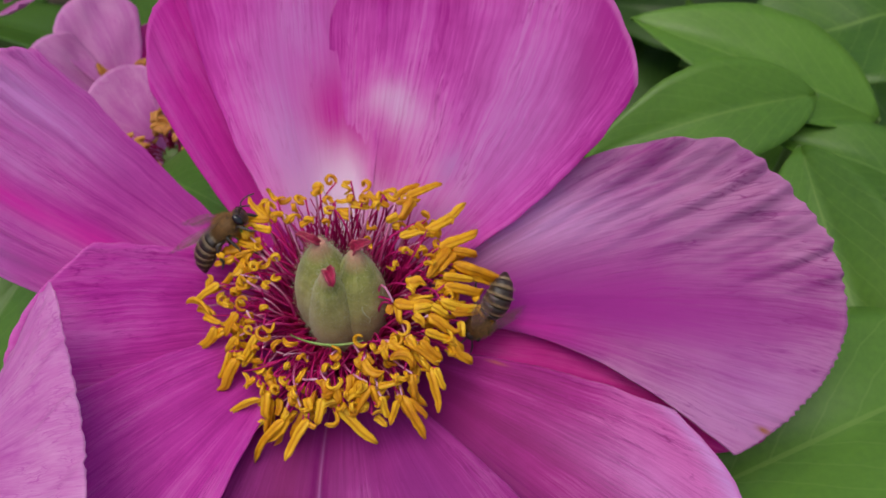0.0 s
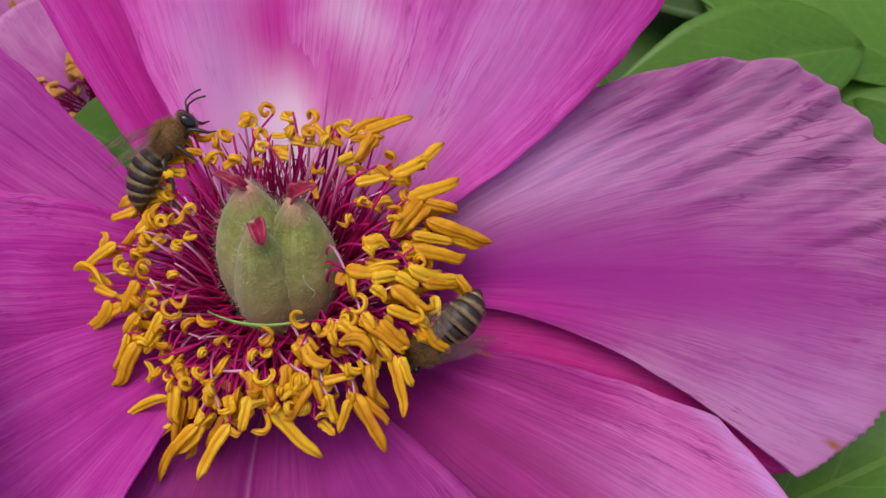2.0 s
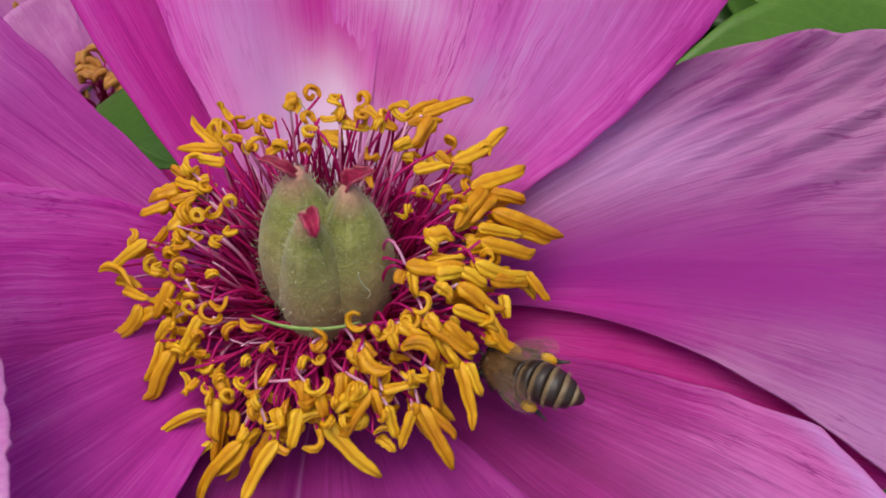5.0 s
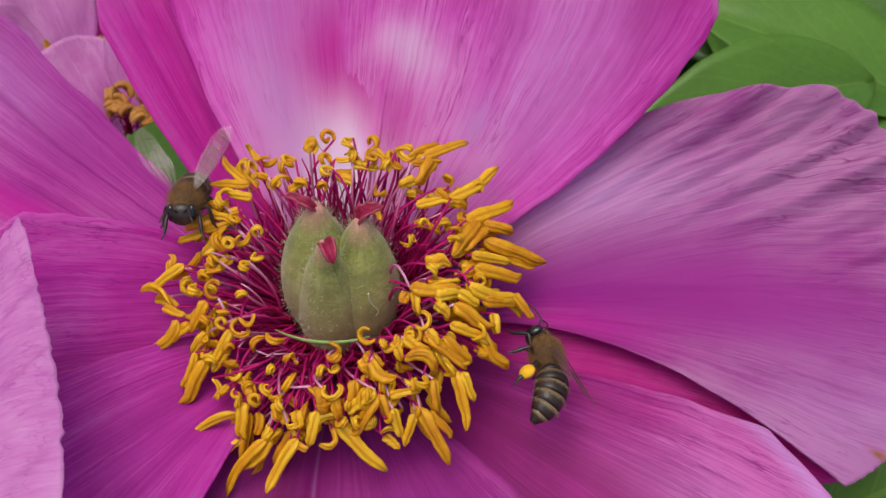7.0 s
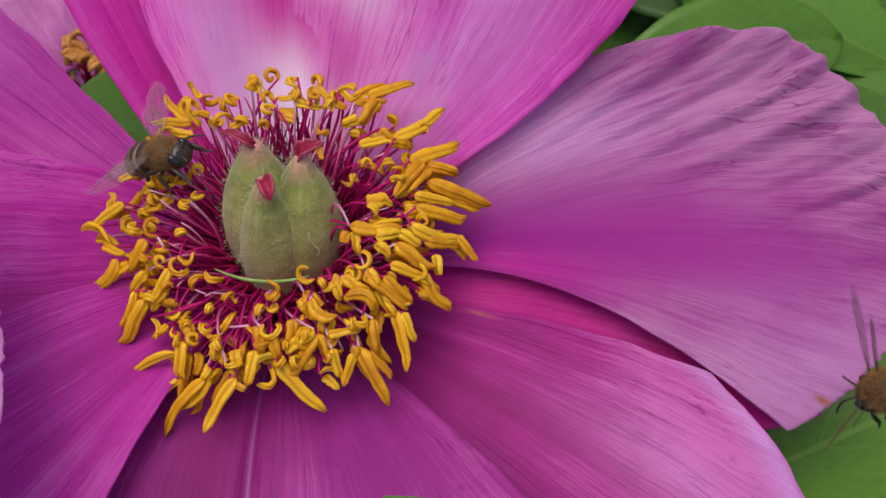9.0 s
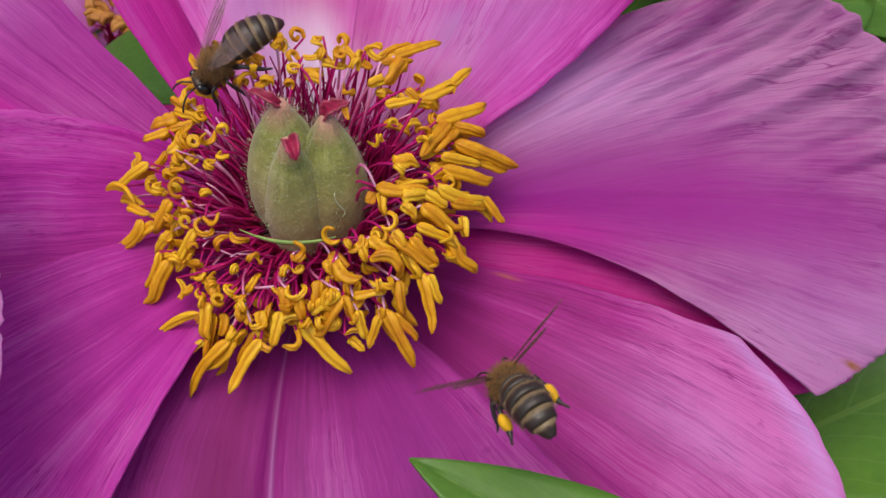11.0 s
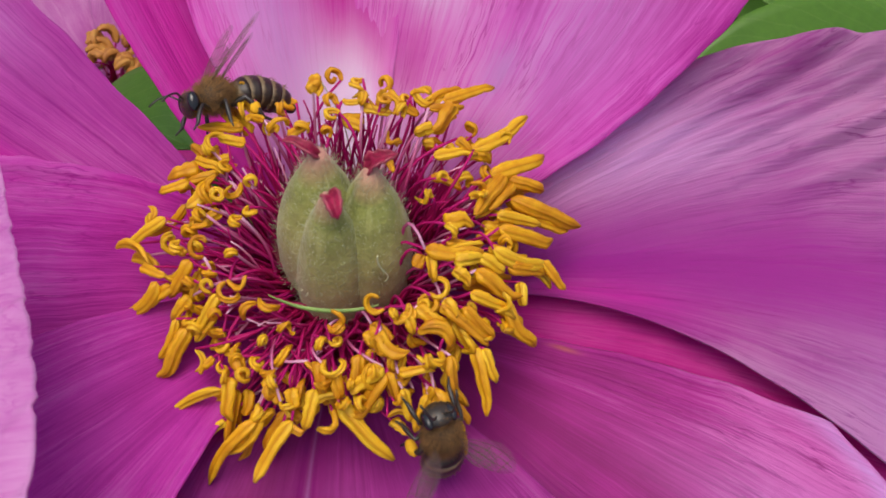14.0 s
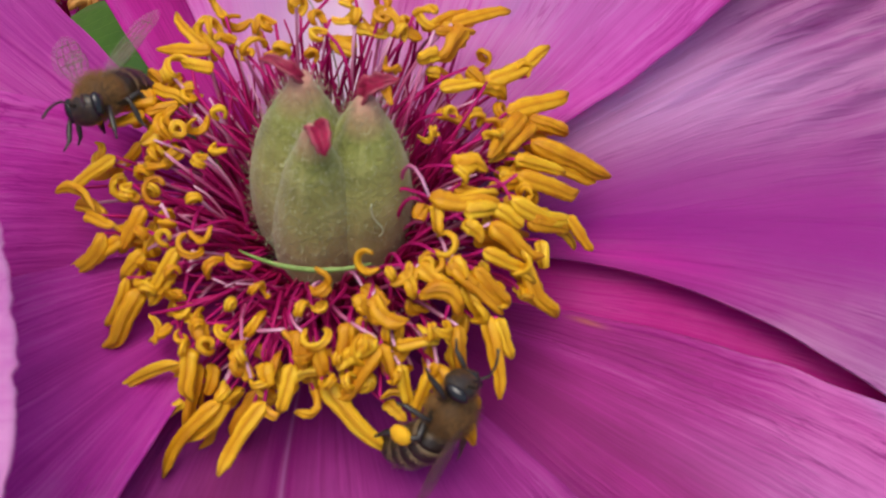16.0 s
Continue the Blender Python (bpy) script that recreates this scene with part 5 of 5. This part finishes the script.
def motions():
    walk(BEE_LEFT, [
        (0, pose(-0.0164, 0.0108, 0.6095, -40, -36, 21)),
        (0.5, pose(-0.0161, 0.0118, 0.6095, -39, -37, 46)),
        (1, pose(-0.0139, 0.0128, 0.6105, -39, -13, 45)),
        (1.5, pose(-0.0134, 0.0138, 0.6105, -44, -34, 46)),
        (2, pose(-0.0110, 0.0132, 0.6115, -43, -21, 41)),
        (2.5, pose(-0.0089, 0.0156, 0.6120, -50, -36, 29)),
        (2.55, pose(-0.0090, 0.0154, 0.6130, -39, -44, -13)),
        (2.6, pose(-0.0092, 0.0152, 0.6140, -22, -44, -60)),
        (2.7, pose(-0.0043, 0.0161, 0.6150, -6, -26, -80)),
        (2.8, pose(-0.0130, 0.0165, 0.6150, -14, -23, -67)),
        (2.9, pose(-0.0151, 0.0158, 0.6140, -14, -21, -71)),
        (3, pose(-0.0188, 0.0171, 0.6140, -23, -15, -64)),
        (3.1, pose(-0.0168, 0.0138, 0.6140, -33, 2, -34)),
        (3.2, pose(-0.0149, 0.0128, 0.6130, -36, -14, -35)),
        (3.3, pose(-0.0109, 0.0137, 0.6130, -23, -32, -67)),
        (3.4, pose(-0.0222, 0.0137, 0.6130, -40, -30, 2)),
        (3.5, pose(-0.0262, 0.0081, 0.6130, -35, -38, -22)),
        (3.6, pose(-0.0217, 0.0168, 0.6150, -45, -5, 33)),
        (3.7, pose(-0.0419, 0.0183, 0.6170, -44, -4, 41)),
        (3.85, pose(-0.0393, 0.0070, 0.6245, -28, 27, 52)),
        (4.0, pose(-0.0368, -0.0043, 0.6320, 5, 52, 81)),
        (4.40, pose(-0.0362, -0.0026, 0.6356, -17, 43, 117)),
        (4.80, pose(-0.0357, -0.0008, 0.6366, -42, 44, 152)),
        (5.2, pose(-0.0351, 0.0010, 0.6350, -63, 56, -172)),
        (5.75, pose(-0.0261, 0.0069, 0.6248, -13, 22, -107)),
        (6.5, pose(-0.0169, 0.0106, 0.6095, -1, -29, -74)),
        (7, pose(-0.0172, 0.0097, 0.6095, -1, -34, -94)),
        (7.5, pose(-0.0162, 0.0080, 0.6095, 1, -30, -63)),
        (8, pose(-0.0170, 0.0068, 0.6095, -4, -34, -44)),
        (8.5, pose(-0.0099, 0.0097, 0.6115, -32, 2, 19)),
        (9, pose(-0.0124, 0.0061, 0.6110, 0, -37, -28)),
        (9.8, pose(-0.0122, 0.0085, 0.6125, 0, -10, -80)),
        (10.6, pose(-0.0105, 0.0110, 0.6125, 5, 20, -130)),
        (11.5, pose(-0.0083, 0.0127, 0.6110, 6, 44, -180)),
        (12, pose(-0.0104, 0.0129, 0.6110, 9, 50, 171)),
        (12.5, pose(-0.0126, 0.0131, 0.6105, 7, 46, 168)),
        (13, pose(-0.0137, 0.0131, 0.6105, 36, 41, -137)),
        (13.5, pose(-0.0126, 0.0131, 0.6110, 50, -10, -147)),
        (14, pose(-0.0124, 0.0144, 0.6110, 54, -22, -154)),
        (14.5, pose(-0.0152, 0.0110, 0.6105, 49, -1, -148)),
        (15, pose(-0.0166, 0.0102, 0.6100, 29, -32, -108)),
        (15.5, pose(-0.0162, 0.0132, 0.6090, 25, -37, -107)),
        (16, pose(-0.0192, 0.0074, 0.6085, 27, -40, -109)),
    ])
    walk(BEE_RIGHT, [
        (0, pose(0.0215, -0.0050, 0.5995, -60, 52, -155)),
        (0.5, pose(0.0202, -0.0073, 0.5995, -52, 56, -139)),
        (1, pose(0.0219, -0.0094, 0.5995, -52, 52, -141)),
        (1.5, pose(0.0182, -0.0107, 0.5995, -66, 60, -155)),
        (2, pose(0.0170, -0.0107, 0.5995, -53, 36, -162)),
        (2.5, pose(0.0176, -0.0111, 0.5995, -60, 56, -156)),
        (3, pose(0.0183, -0.0113, 0.5995, -44, 35, -170)),
        (3.5, pose(0.0174, -0.0109, 0.5995, -52, 47, -176)),
        (4, pose(0.0177, -0.0101, 0.5995, -30, 39, 148)),
        (6.5, pose(0.0181, -0.0171, 0.6000, -14, 32, 121)),
        (6.75, pose(0.0211, -0.0140, 0.6008, 25, 19, 111)),
        (7, pose(0.0241, -0.0110, 0.6015, 64, 15, 96)),
        (7.5, pose(0.0226, -0.0146, 0.6015, 70, -16, 55)),
        (8, pose(0.0215, -0.0181, 0.6010, 59, 11, 60)),
        (8.2, pose(0.0204, -0.0208, 0.6010, 61, 22, 68)),
        (8.3, pose(0.0268, -0.0275, 0.6040, 88, -8, 14)),
        (8.4, pose(0.0260, -0.0386, 0.6100, 78, 11, 17)),
        (8.5, pose(0.0317, -0.0560, 0.6180, 58, 20, 24)),
        (8.65, pose(0.0429, -0.0509, 0.6215, 14, 21, 65)),
        (8.8, pose(0.0541, -0.0458, 0.6250, -25, 48, 99)),
        (9.0, pose(0.0589, -0.0339, 0.6220, -28, 65, 134)),
        (9.2, pose(0.0572, -0.0375, 0.6300, -39, 70, 125)),
        (10.3, pose(0.0404, -0.0563, 0.6400, -35, 69, 94)),
        (11.5, pose(0.0121, -0.0175, 0.6040, -1, 47, 119)),
        (11.75, pose(0.0116, -0.0192, 0.6040, -18, 49, 146)),
        (12, pose(0.0111, -0.0208, 0.6040, -33, 56, 173)),
        (12.5, pose(0.0099, -0.0187, 0.6035, -18, 25, 150)),
        (13, pose(0.0081, -0.0198, 0.6030, -12, 26, 135)),
        (13.25, pose(0.0090, -0.0210, 0.6030, -9, -18, 148)),
        (13.5, pose(0.0099, -0.0221, 0.6030, -21, -61, 168)),
        (14, pose(0.0091, -0.0219, 0.6030, 11, -75, 101)),
        (14.5, pose(0.0094, -0.0220, 0.6030, 20, -74, 98)),
        (15, pose(0.0086, -0.0221, 0.6030, 29, -74, 83)),
        (15.5, pose(0.0095, -0.0215, 0.6030, 88, -62, 54)),
        (16, pose(0.0095, -0.0210, 0.6030, 101, -60, 39)),
    ])
    # wings: spread while the bee hovers or balances, folded while it feeds
    for ob, s, kind in WINGS_LEFT:
        rows = [(0.0, 0.25, 18), (2.5, 0.45, 20), (2.6, 1.0, 35), (2.7, 1.0, 0), (2.8, 1.0, 25), (2.9, 1.0, -5), (3.0, 1.0, 30), (3.1, 1.0, 0), (3.2, 1.0, 30), (3.3, 1.0, 5),
                (3.4, 1.0, 40), (3.5, 1.0, 5), (3.6, 1.0, 40), (3.7, 1.0, 10), (4.0, 1.0, 40), (6.0, 1.0, 30), (6.5, 0.65, 42), (7.0, 0.55, 45), (7.5, 0.95, 15), (8.0, 0.95, 14),
                (8.4, 0.5, 60), (8.6, 0.5, 50), (9.0, 0.8, 14), (9.4, 0.6, 12), (11.3, 0.15, 10), (13.0, 0.15, 12), (13.5, 0.2, 45), (14.5, 0.2, 40), (15.0, 0.3, 40), (15.5, 0.3, 40), (16.0, 0.3, 25)]
        walk(ob, [(t, wing_pose(s, kind, spread, lift)) for t, spread, lift in rows])
    for ob, s, kind in WINGS_RIGHT:
        rows = [(0.0, 0.06, 1), (4.2, 0.08, 2), (6.5, 0.10, 4), (7.5, 0.2, 12), (8.2, 0.2, 12), (8.3, 0.5, 30), (8.6, 1.0, 40), (8.8, 1.0, 5), (9.0, 1.0, 35),
                (9.3, 1.0, 10), (10.8, 1.0, 30), (11.3, 0.7, 14), (11.5, 0.7, 14), (12.0, 0.4, 10), (12.5, 0.2, 5), (13.0, 0.15, 4), (13.5, 0.35, 8), (14.0, 0.4, 10), (14.5, 0.4, 8), (15.0, 0.25, 6), (16.0, 0.15, 5)]
        walk(ob, [(t, wing_pose(s, kind, spread, lift)) for t, spread, lift in rows])
    # the loose petal sways in the wind
    walk(CURLED_PETAL, [(t, pose(x / 1000, y / 1000, 0)) for t, x, y in
                        ((0.0, -6.5, -4.4), (0.5, -0.2, -2.4), (0.8, -2.5, -2.6), (3.0, -3.0, -2.4), (3.5, -2.4, -2.0), (3.7, 0.4, -1.0), (4.0, 1.0, -0.8), (6.5, 0.0, 0.0), (7.0, -0.5, 0.1), (8.5, -1.5, 0.0), (9.0, 0.8, 0.7), (9.2, 1.4, 0.9),
                         (11.3, -2.0, 0.5), (12.5, -1.5, 0.8), (13.0, 0.0, 1.0), (14.5, 2.8, 1.0), (15.0, 6.5, 1.2), (15.5, 6.8, 1.2), (16.0, 6.1, 0.7))])


motions()
